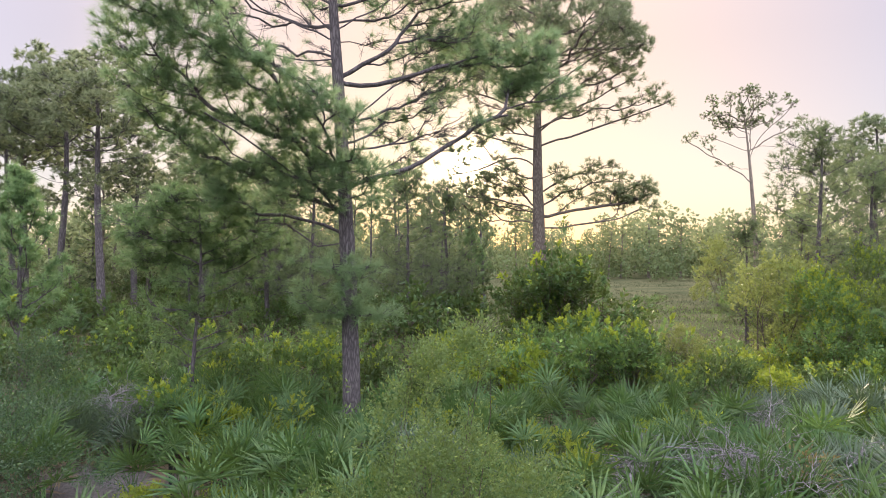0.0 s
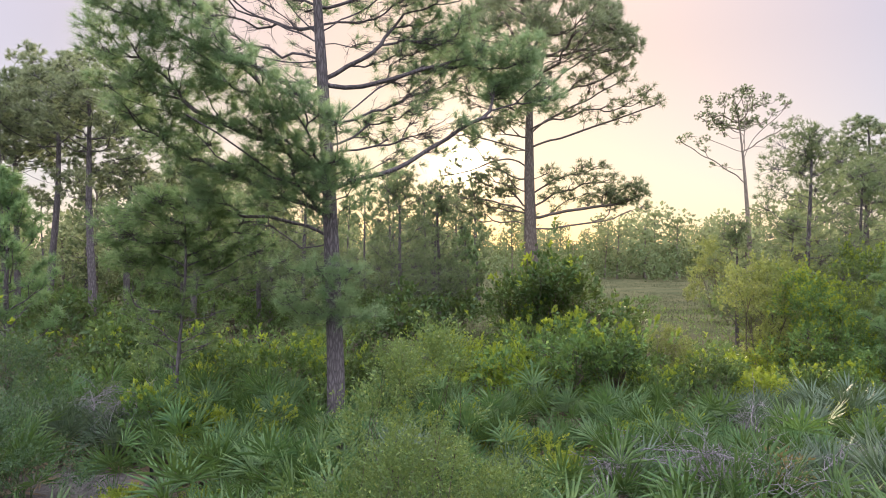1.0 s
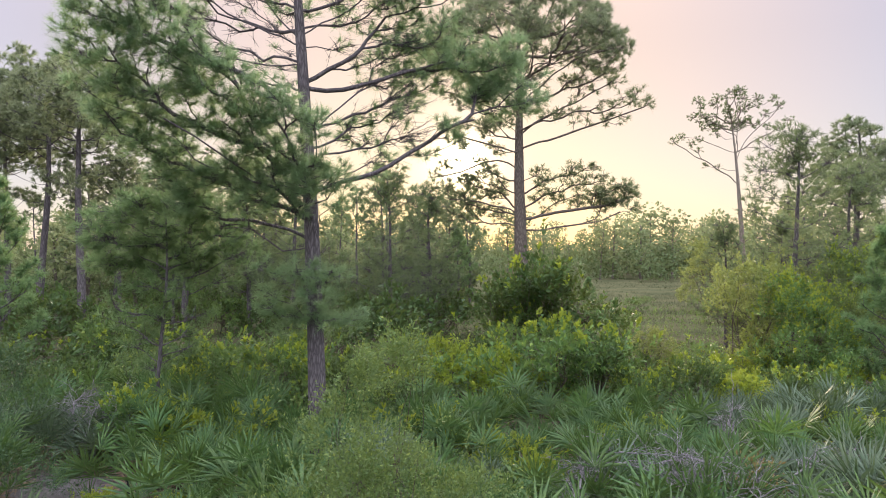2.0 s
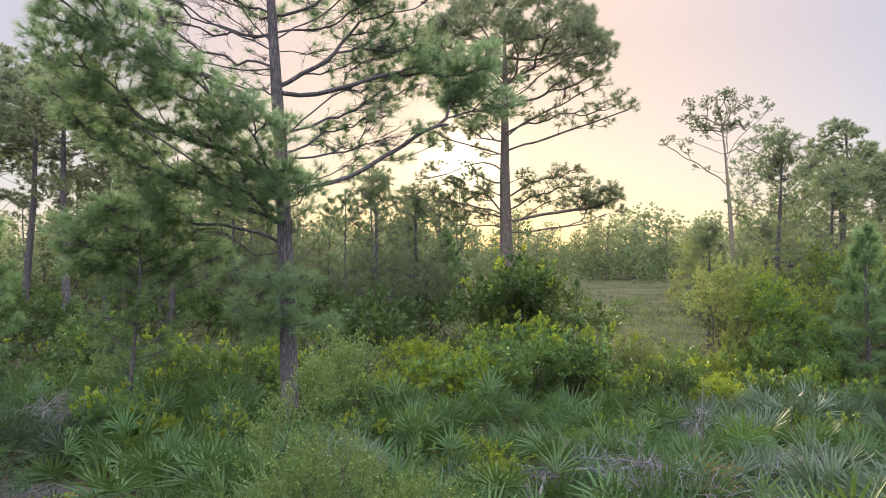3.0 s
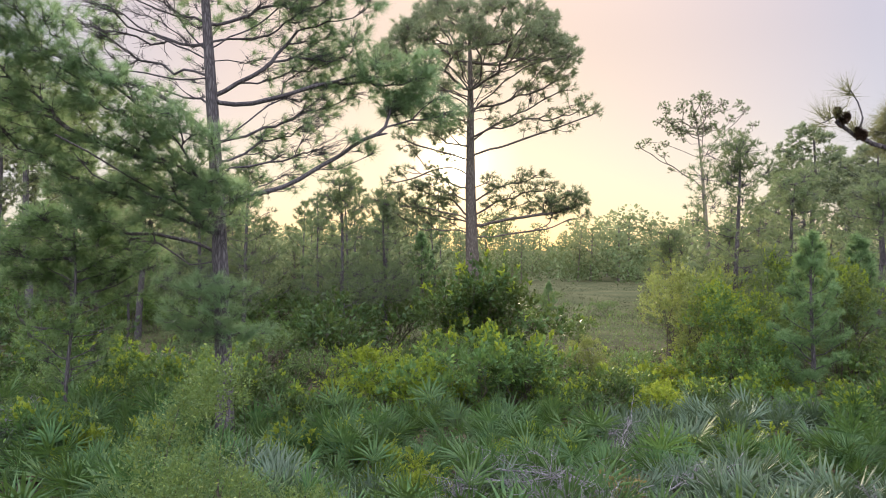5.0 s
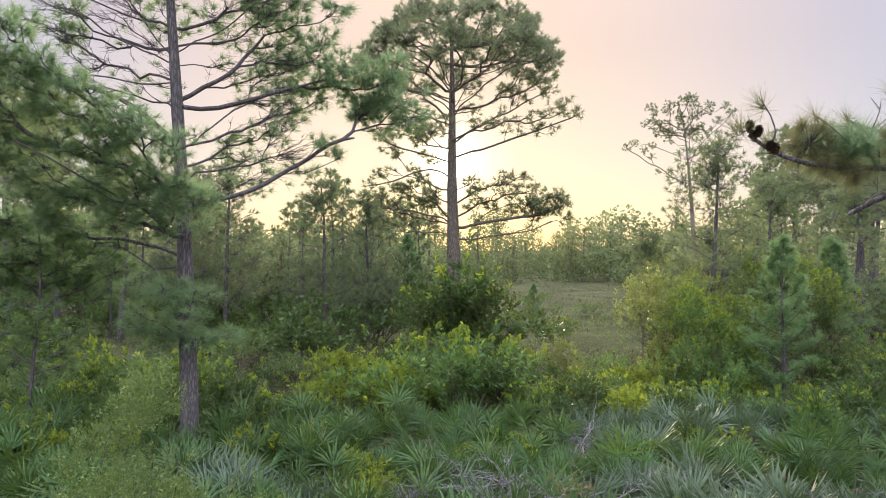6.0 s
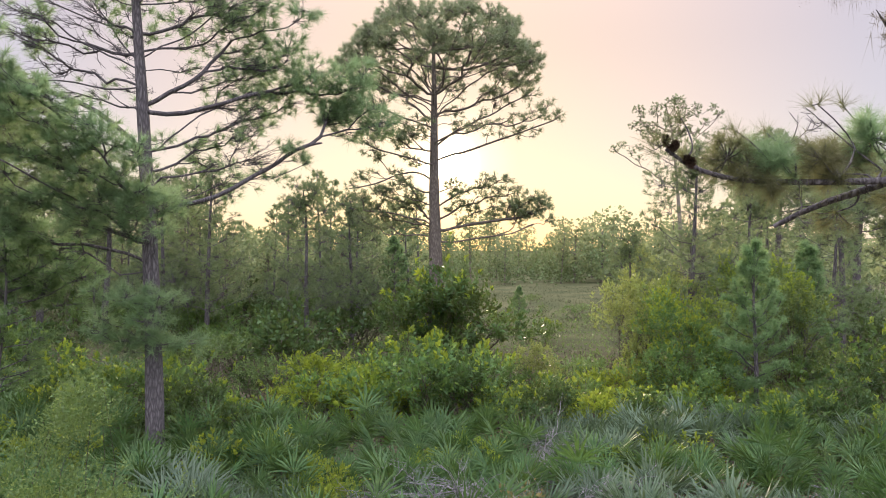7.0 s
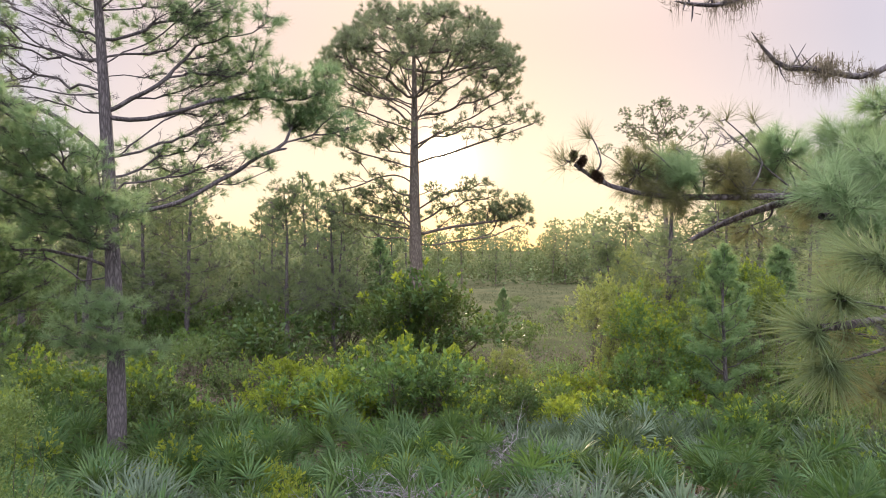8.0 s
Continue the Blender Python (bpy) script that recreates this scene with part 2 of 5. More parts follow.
# ---- mesh helpers ----
def mesh_of(name, chunks, material, smooth=False):
    """One mesh from chunks of (vertices, faces); all faces of a chunk have the same number of corners."""
    me = bpy.data.meshes.new(name)
    verts, loops, starts, nv, nl = [], [], [], 0, 0
    for v, f in chunks:
        f = np.asarray(f, dtype=np.int32)
        if not len(f):
            continue
        k = f.shape[1]
        verts.append(np.asarray(v, dtype=np.float32).reshape(-1, 3))
        loops.append((f + nv).ravel())
        starts.append(nl + k * np.arange(len(f), dtype=np.int32))
        nv += len(verts[-1])
        nl += f.size
    verts, loops, starts = np.concatenate(verts), np.concatenate(loops), np.concatenate(starts)
    me.vertices.add(nv)
    me.vertices.foreach_set("co", verts.ravel())
    me.loops.add(nl)
    me.loops.foreach_set("vertex_index", loops.astype(np.int32))
    me.polygons.add(len(starts))
    me.polygons.foreach_set("loop_start", starts.astype(np.int32))
    if smooth:
        me.polygons.foreach_set("use_smooth", np.ones(len(starts), dtype=bool))
    me.update(calc_edges=True)
    me.materials.append(material)
    return me


def part(name, chunks, material, parent=None, label="", smooth=False):
    ob = new(name, mesh_of(name, chunks, material, smooth))
    if parent is not None:
        ob.parent = parent
    return tagged(ob, label)


def unit(v):
    return v / np.maximum(np.linalg.norm(v, axis=-1, keepdims=True), 1e-9)


def tube(pts, radii, sides=6, rough=0.0, rng=None):
    pts, radii = np.asarray(pts, float), np.asarray(radii, float)
    n = len(pts)
    tan = unit(np.gradient(pts, axis=0))
    ref = np.array([0.0, 0.0, 1.0]) if abs(tan[0, 2]) < 0.8 else np.array([1.0, 0.0, 0.0])
    a = unit(np.cross(tan, ref))
    b = np.cross(tan, a)
    ang = np.linspace(0, 2 * math.pi, sides, endpoint=False)
    rr = radii[:, None] * (1 + (rng.normal(0, rough, (n, sides)) if rough else 0))
    v = pts[:, None, :] + rr[..., None] * (np.cos(ang)[None, :, None] * a[:, None, :] + np.sin(ang)[None, :, None] * b[:, None, :])
    i = np.arange(n - 1)[:, None] * sides
    j = np.arange(sides)[None, :]
    k = (j + 1) % sides
    f = np.stack([i + j, i + k, i + sides + k, i + sides + j], -1).reshape(-1, 4)
    return v.reshape(-1, 3), f


def needles(rng, P, D, count, length, width, spread=0.95, span=0.4, droop=0.12):
    """Bundles of needles: count at each place P, pointing along D and outwards."""
    n = len(P)
    if not n:
        return np.zeros((0, 3)), np.zeros((0, 3), int)
    d = unit(np.repeat(D, count, 0) + rng.normal(0, spread, (n * count, 3)))
    ln = length * rng.uniform(0.65, 1.1, (n * count, 1))
    root = np.repeat(P, count, 0) - np.repeat(D, count, 0) * rng.uniform(0, span * length, (n * count, 1))
    side = unit(np.cross(d, rng.normal(0, 1, d.shape))) * width * 0.5
    tip = root + d * ln - np.array([0, 0, 1.0]) * ln * droop
    v = np.stack([root - side, root + side, tip], 1).reshape(-1, 3)
    return v, np.arange(n * count * 3).reshape(-1, 3)


def leaves(rng, P, D, length, width, spread=0.6):
    """One leaf at each place P: a kite, bent a little along its rib."""
    n = len(P)
    d = unit(D + rng.normal(0, spread, (n, 3)))
    side = unit(np.cross(d, rng.normal(0, 1, d.shape) + np.array([0, 0, 1.2])))
    up = np.cross(side, d)
    ln = length * rng.uniform(0.6, 1.25, (n, 1))
    w = width * rng.uniform(0.7, 1.2, (n, 1)) * 0.5
    mid = P + d * ln * 0.5 + up * ln * 0.07
    v = np.stack([P, mid + side * w, P + d * ln, mid - side * w], 1).reshape(-1, 3)
    return v, np.arange(n * 4).reshape(-1, 4)


def along(pts, t):
    x = np.clip(t, 0, 1) * (len(pts) - 1)
    i = int(min(math.floor(x), len(pts) - 2))
    return pts[i] + (pts[i + 1] - pts[i]) * (x - i), unit(pts[i + 1] - pts[i])


UP = np.array([0.0, 0.0, 1.0])


def grow_limb(rng, p0, reach, r0, leaf=1.0, subs=7, sub_len=0.9, sag=0.08, twigs=4, bare=0.3, fine=True, sprigs=2):
    """A gnarled limb with side branches and twigs: its tubes, and the places and directions of its needle bundles."""
    reach = np.asarray(reach, float)
    length = np.linalg.norm(reach)
    t = np.linspace(0, 1, 9)[:, None]
    wander = sum(np.sin(k * math.pi * t) * rng.normal(0, 0.055 * length / k ** 1.25, (1, 3)) for k in (1, 2, 3, 4))
    sag = sag + rng.normal(0, 0.07)
    pts = np.asarray(p0, float) + reach * t - UP * sag * length * np.sin(math.pi * t) + wander
    tubes, P, D = [tube(pts, r0 * (1 - 0.82 * t[:, 0]) + 0.006, 6)], [], []
    for k in range(subs):
        tk = bare + (1 - bare) * (k + rng.uniform(0.2, 1.0)) / subs
        p, tan = along(pts, tk)
        across = unit(np.cross(tan, UP)) * (1 if k % 2 else -1)
        way = unit(tan * rng.uniform(0.5, 1.0) + across * rng.uniform(0.3, 1.1) + UP * rng.uniform(-0.1, 0.8))
        sl = sub_len * (1.2 - 0.6 * tk) * rng.uniform(0.6, 1.2)
        u = np.linspace(0, 1, 5)[:, None]
        sp = p + way * sl * u + UP * 0.22 * sl * u ** 2 + np.cumsum(rng.normal(0, 0.03 * sl, (5, 3)), 0) * u
        tubes.append(tube(sp, (r0 * (1 - 0.75 * tk) * 0.42) * (1 - 0.75 * u[:, 0]) + 0.004, 4))
        for j in range(twigs):
            q, qt = along(sp, 0.25 + 0.75 * (j + rng.uniform(0, 1)) / twigs)
            turn = np.cross(qt, UP) * (1 if j % 2 else -1)
            way2 = unit(qt * 0.7 + turn * rng.uniform(0.2, 0.9) + rng.normal(0, 0.35, 3) + UP * 0.35)
            tl = sl * rng.uniform(0.28, 0.5)
            end = q + way2 * tl + UP * 0.08 * tl
            if fine:
                tubes.append(tube(np.array([q, q + way2 * tl * 0.5, end]), [0.009, 0.007, 0.003], 3))
            ends = [(end, way2)]
            for s in range(sprigs):
                way3 = unit(way2 + rng.normal(0, 0.6, 3) + UP * 0.3)
                p3 = q + way2 * tl * rng.uniform(0.35, 0.85)
                e3 = p3 + way3 * tl * rng.uniform(0.35, 0.6)
                ends.append((e3, way3))
                if fine:
                    tubes.append(tube(np.array([p3, (p3 + e3) * 0.5 + UP * 0.01, e3]), [0.006, 0.004, 0.002], 3))
            for e, w in ends:
                if rng.random() < leaf:
                    P.append(e)
                    D.append(unit(w + UP * 0.35))
        if rng.random() < leaf:
            P.append(sp[-1])
            D.append(unit(way + UP * 0.4))
    return tubes, P, D


def crown_limbs(rng, z0, z1, radius, n, shape=0.5, rise=(5, 50)):
    """Limbs up a stem: height, reach in x, y, z. shape: where the crown is widest."""
    rows = []
    for i in range(n):
        h = (i + rng.uniform(0, 0.8)) / n
        wide = (h / shape) ** 0.6 if h < shape else max(0.12, (1 - h) / (1 - shape)) ** 0.6
        ln = radius * wide * rng.uniform(0.7, 1.1)
        az, el = i * 2.4 + rng.uniform(-0.4, 0.4), radians(rise[0] + (rise[1] - rise[0]) * h)
        rows.append((z0 + (z1 - z0) * h * 0.97, math.cos(az) * math.cos(el) * ln, math.sin(az) * math.cos(el) * ln, math.sin(el) * ln))
    return rows


def pine(seed, height, radius, limbs, lean=(0.0, 0.0), name="pine_tree", label="", bark=None, needle=None, leaf=1.0, subs=7, sub_len=0.9,
         twigs=4, count=40, length=0.24, width=0.012, sag=0.08, split=True, sides=10, limb_r=0.32, extra=(), bare=0.3, fine=True, wobble=0.01, sprigs=2):
    """A pine: tapered trunk, gnarled limbs, a crown of needle bundles. lean: how far the top stands off the foot."""
    rng = np.random.default_rng(seed)
    root = tagged(new(name), label, "tree")
    n = 16
    h = np.linspace(0, 1, n)
    trunk = np.stack([lean[0] * h, lean[1] * h, height * h - 0.1], 1)
    trunk[:, :2] += sum(np.sin(k * math.pi * h)[:, None] * rng.normal(0, wobble * height / k, (1, 2)) for k in (1, 2, 3))
    radii = radius * (1 - 0.85 * h ** 1.15) * (1 + 0.35 * np.exp(-h * 22)) + 0.006
    stem, P, D = [tube(trunk, radii, sides, 0.03, rng)], [], []
    limb_chunks = []
    for row in limbs:
        z, reach, lf = row[0], np.array(row[1:4]), row[4] if len(row) > 4 else leaf
        p, _ = along(trunk, z / height)
        r = limb_r * radius * (1 - 0.8 * z / height) * (0.6 + 0.5 * min(1.5, np.linalg.norm(reach) / 3))
        tb, pp, dd = grow_limb(rng, p, reach, max(r, 0.012), lf, subs, sub_len * (0.5 + 0.17 * np.linalg.norm(reach)), sag, twigs, bare, fine, sprigs)
        limb_chunks.append(tb)
        P += pp
        D += dd
    for z in extra:
        p, _ = along(trunk, z / height)
        P.append(p + np.array([*rng.normal(0, 0.12, 2), 0]))
        D.append(unit(rng.normal(0, 1, 3) + UP * 0.6))
    P.append(trunk[-1])
    D.append(UP)
    part("trunk", stem + ([] if split else [c for tb in limb_chunks for c in tb]), bark or BARK, root, smooth=True)
    if split:
        for tb in limb_chunks:
            part("limb", tb, bark or BARK, root, smooth=True)
    part("crown", [needles(rng, np.array(P), np.array(D), count, length, width)], needle or NEEDLE, root)
    return root


def tufted_pine(seed, height, radius, puffs, lean=(0.0, 0.0), label="", bark=None, needle=None, first=3.0, density=20, count=20, length=0.26, width=0.016, split=True,
                sides=12, wobble=0.01, name="pine_tree", tip=0.013, flat=0.6, power=0.5, direct=0.6, main=(), spread=0.85):
    """A pine grown towards its needle puffs (x, y, z, size, leafiness): each joins the nearest limb below it, and limbs thicken by what they carry.
    main: the limbs that stand first, each by its height on the trunk, a place on its way and its end."""
    rng = np.random.default_rng(seed)
    root = tagged(new(name), label, "tree")
    n = 24
    h = np.linspace(0, 1, n)
    trunk = np.stack([lean[0] * h ** 1.4, lean[1] * h ** 1.4, height * h - 0.1], 1)
    trunk[:, :2] += sum(np.sin(k * math.pi * h)[:, None] * rng.normal(0, wobble * height / k, (1, 2)) for k in (1, 2, 3))
    taper = radius * (1 - 0.86 * h ** 1.35) * (1 + 0.3 * np.exp(-h * 26)) + 0.012
    pos, up_node, limb_of, load, way_in = [p for p in trunk], list(range(-1, n - 1)), [-1] * n, [0.0] * n, [0.0] * n
    chains, tufts, ways, twigs = [], [], [], {}
    axis = lambda z: np.array([np.interp(z, trunk[:, 2], trunk[:, 0]), np.interp(z, trunk[:, 2], trunk[:, 1])])
    limbs = 0
    for z, via, end in main:
        j = int(np.argmin(abs(trunk[:, 2] - z)))
        a, b, c = np.array([*axis(z), z]), np.array(via, float), np.array(end, float)
        d = np.linalg.norm(b - a) + np.linalg.norm(c - b)
        segs = max(6, int(math.ceil(d / 0.3)))
        u = np.linspace(0, 1, segs + 1)[1:, None]
        knee = 2 * b - 0.5 * (a + c)
        bend = sum(np.sin(k * math.pi * u) * rng.normal(0, 0.05 * d / k ** 1.2, (1, 3)) for k in (2, 3, 5, 7))
        line = a * (1 - u) ** 2 + knee * 2 * u * (1 - u) + c * u ** 2 + bend
        chain, last = [j], j
        pos.append(a)
        for p in [None, *line]:
            if p is not None:
                pos.append(p)
            up_node.append(last)
            limb_of.append(limbs)
            load.append(1.2)
            way_in.append(way_in[last] + (d / segs if p is not None else 0.0))
            last = len(pos) - 1 if p is not None else len(up_node) - 1
            chain.append(last)
        chains.append((limbs, chain[1:]))
        k = last
        while k >= n:
            load[k] += 0.8
            k = up_node[k]
        limbs += 1
    for px, py, pz, size, leaf in sorted(puffs, key=lambda q: math.hypot(q[0], q[1]) + 0.25 * abs(q[2] - first)):
        target = np.array([px, py, pz])
        arr = np.array(pos)
        gap = arr - target
        dist = np.linalg.norm(gap, axis=1)
        level = np.linalg.norm(gap[:, :2], axis=1)
        cost = dist + 2.2 * np.maximum(0, gap[:, 2] + 0.32 * level - 0.05) + np.where(arr[:, 2] < first, 50, 0)
        own = np.linalg.norm(arr[:, :2] - np.stack([axis(z) for z in arr[:, 2]]), axis=1)
        cost = cost + 1.4 * np.maximum(0, own - math.hypot(*(target[:2] - axis(pz))) + 0.1) + direct * np.array(way_in)
        cost = cost + 0.8 * np.maximum(0, -gap[:, 2] - 1.1 * level - 0.3)
        j = int(np.argmin(cost))
        d = dist[j]
        segs = max(3, int(math.ceil(d / 0.4)))
        u = np.linspace(0, 1, segs + 1)[1:, None]
        start = pos[j]
        reach = target - start
        bend = sum(np.sin(k * math.pi * u) * rng.normal(0, 0.05 * d / k, (1, 3)) for k in (1, 2, 3))
        back = unit(start - pos[up_node[j]]) if j >= n else unit(reach)
        line = start + reach * u - UP * 0.06 * d * np.sin(math.pi * u) + bend + (back * d - reach) * 0.8 * u * (1 - u) ** 2
        chain, last = [j], j
        if limb_of[j] < 0:
            mine, limbs = limbs, limbs + 1
        else:
            mine = limb_of[j]
        for p in line:
            pos.append(p)
            up_node.append(last)
            limb_of.append(mine)
            load.append(0.0)
            way_in.append(way_in[last] + d / segs)
            last = len(pos) - 1
            chain.append(last)
        chains.append((mine, chain))
        k = last
        while k >= n:
            load[k] += size / 0.6
            k = up_node[k]
        # twigs and bundles of the puff
        m = max(4, int(density * (size / 0.6) ** 2))
        v = unit(rng.normal(0, 1, (m, 3))) * rng.uniform(0.35, 1.0, (m, 1)) ** 0.6
        v[:, 2] = v[:, 2] * flat + 0.1
        way0 = unit(reach)
        offs = v * size
        if leaf < 0.5:
            offs = way0 * size * rng.uniform(-0.2, 1.6, (m, 1)) + rng.normal(0, 0.42 * size, (m, 3)) * np.array([1, 1, 0.6])
        for off in offs:
            end = target + off
            hub = target - way0 * size * rng.uniform(0.0, 0.5)
            mid = hub * 0.5 + end * 0.5 - UP * 0.06 * size + rng.normal(0, 0.06 * size, 3)
            if split and leaf < 0.5:
                knots = np.linspace(0, 1, 6)[:, None]
                crook = hub + (end - hub) * knots + np.cumsum(rng.normal(0, 0.075 * size, (6, 3)), 0) * np.minimum(1, knots * 2)
                mid, end = crook[3], crook[5]
                twigs.setdefault(mine, []).append(tube(crook, tip * np.linspace(0.62, 0.25, 6), 3))
            elif split:
                twigs.setdefault(mine, []).append(tube(np.array([hub, mid, end]), [tip * 0.6, tip * 0.42, tip * 0.2], 3))
            else:
                twigs.setdefault(mine, []).append(tube(np.array([hub, end]), [tip * 0.6, tip * 0.3], 3))
            if rng.random() < leaf:
                tufts.append(end)
                ways.append(unit(off / size * np.array([1, 1, 0.7]) + UP * 0.55))
            if leaf < 0.5:
                side = end + unit(off / size + rng.normal(0, 0.6, 3)) * size * 0.5
                twigs[mine].append(tube(np.array([mid, (mid + side) * 0.5 + rng.normal(0, 0.07 * size, 3), side]), [tip * 0.5, tip * 0.35, tip * 0.2], 3))
                for s in range(3 if split else 0):
                    foot = mid + (end - mid) * rng.uniform(0, 0.9)
                    spur = foot + rng.normal(0, 0.17 * size, 3) + UP * 0.05 * size
                    twigs[mine].append(tube(np.array([foot, (foot + spur) * 0.5 + rng.normal(0, 0.03 * size, 3), spur]), [tip * 0.35, tip * 0.3, tip * 0.25], 3))
    load = np.array(load)
    thick = tip * np.maximum(load, 0.6) ** power
    pieces = {}
    for mine, chain in chains:
        pts = np.array([pos[k] for k in chain])
        rr = np.array([thick[k] if k >= n else 0.0 for k in chain])
        rr[0] = min(rr[1] * 1.25, taper[chain[0]] * 0.85) if chain[0] < n else rr[1]
        pieces.setdefault(mine, []).append(tube(pts, rr, 7 if rr[0] > 0.03 else 5))
    for mine in twigs:
        pieces[mine] += twigs[mine]
    stem = [tube(trunk, taper, sides, 0.03, rng)]
    if split:
        part("trunk", stem, bark or BARK, root, smooth=True)
        for mine in sorted(pieces):
            part("limb", pieces[mine], bark or BARK, root, smooth=True)
    else:
        part("trunk", stem + [c for mine in sorted(pieces) for c in pieces[mine]], bark or BARK, root, smooth=True)
    part("crown", [needles(rng, np.array(tufts), np.array(ways), count, length, width, spread)], needle or NEEDLE, root)
    return root


def dome_puffs(rng, n, centre, wide, tall, low=-8, size=0.7, leaf=1.0, inner=0.2):
    """Places for puffs over the shell of a dome, with a few inside it."""
    rows = []
    s0 = math.sin(radians(low))
    for i in range(n):
        s = s0 + (1 - s0) * (i + 0.5) / n
        az = i * 2.39996 + rng.uniform(-0.25, 0.25)
        k = rng.uniform(0.5, 0.75) if rng.random() < inner else rng.uniform(0.9, 1.04)
        c = math.sqrt(max(0, 1 - s * s))
        rows.append((centre[0] + wide * k * c * math.cos(az), centre[1] + wide * k * c * math.sin(az), centre[2] + tall * k * s, size * rng.uniform(0.75, 1.2), leaf))
    return rows


def box_puffs(rng, n, x, y, z, size=0.5, leaf=1.0, keep=None):
    """Places for puffs spread through a block of air."""
    rows = []
    i = 0
    while len(rows) < n and i < n * 6:
        i += 1
        p = (x[0] + (x[1] - x[0]) * ((i * 0.7549) % 1), y[0] + (y[1] - y[0]) * ((i * 0.5698) % 1), z[0] + (z[1] - z[0]) * ((i * 0.4302) % 1))
        p = tuple(c + rng.normal(0, 0.12) for c in p)
        if keep is None or keep(*p):
            rows.append((*p, size * rng.uniform(0.75, 1.25), leaf))
    return rows


def placed(ob, x, y, z=0.0, turn=0.0, scale=1.0, tilt=0.0):
    ob.matrix_basis = pose(x, y, z, tilt, 0, turn) @ Matrix.Scale(scale, 4)
    return ob


def again(ob, x, y, z=0.0, turn=0.0, scale=1.0, tilt=0.0):
    return copy_thing(ob, pose(x, y, z, tilt, 0, turn) @ Matrix.Scale(scale / ob.scale[0], 4))


# ---- the ground ----
def ground_height(x, y):
    return 0.12 * math.sin(x * 0.31 + 1.3) * math.cos(y * 0.27) + 0.05 * math.sin(x * 1.1 + y * 0.8)


def build_ground():
    near = np.linspace(-60, 60, 121)
    xs = np.concatenate([-np.geomspace(2500, 64, 18), near, np.geomspace(64, 2500, 18)])
    near_y = np.linspace(-20, 120, 141)
    ys = np.concatenate([-np.geomspace(2500, 24, 18), near_y, np.geomspace(124, 2500, 18)])
    X, Y = np.meshgrid(xs, ys)
    Z = 0.12 * np.sin(X * 0.31 + 1.3) * np.cos(Y * 0.27) + 0.05 * np.sin(X * 1.1 + Y * 0.8)
    Z = np.where((abs(X) > 60) | (Y > 120) | (Y < -20), 0, Z)
    n, m = len(ys), len(xs)
    i, j = np.meshgrid(np.arange(n - 1), np.arange(m - 1), indexing="ij")
    f = np.stack([i * m + j, i * m + j + 1, (i + 1) * m + j + 1, (i + 1) * m + j], -1).reshape(-1, 4)
    ob = part("ground", [(np.stack([X, Y, Z], -1).reshape(-1, 3), f)], GROUND, smooth=True)
    tagged(ob, "flat sandy ground with leaf litter and open meadow", "ground", kind="structure")


build_ground()


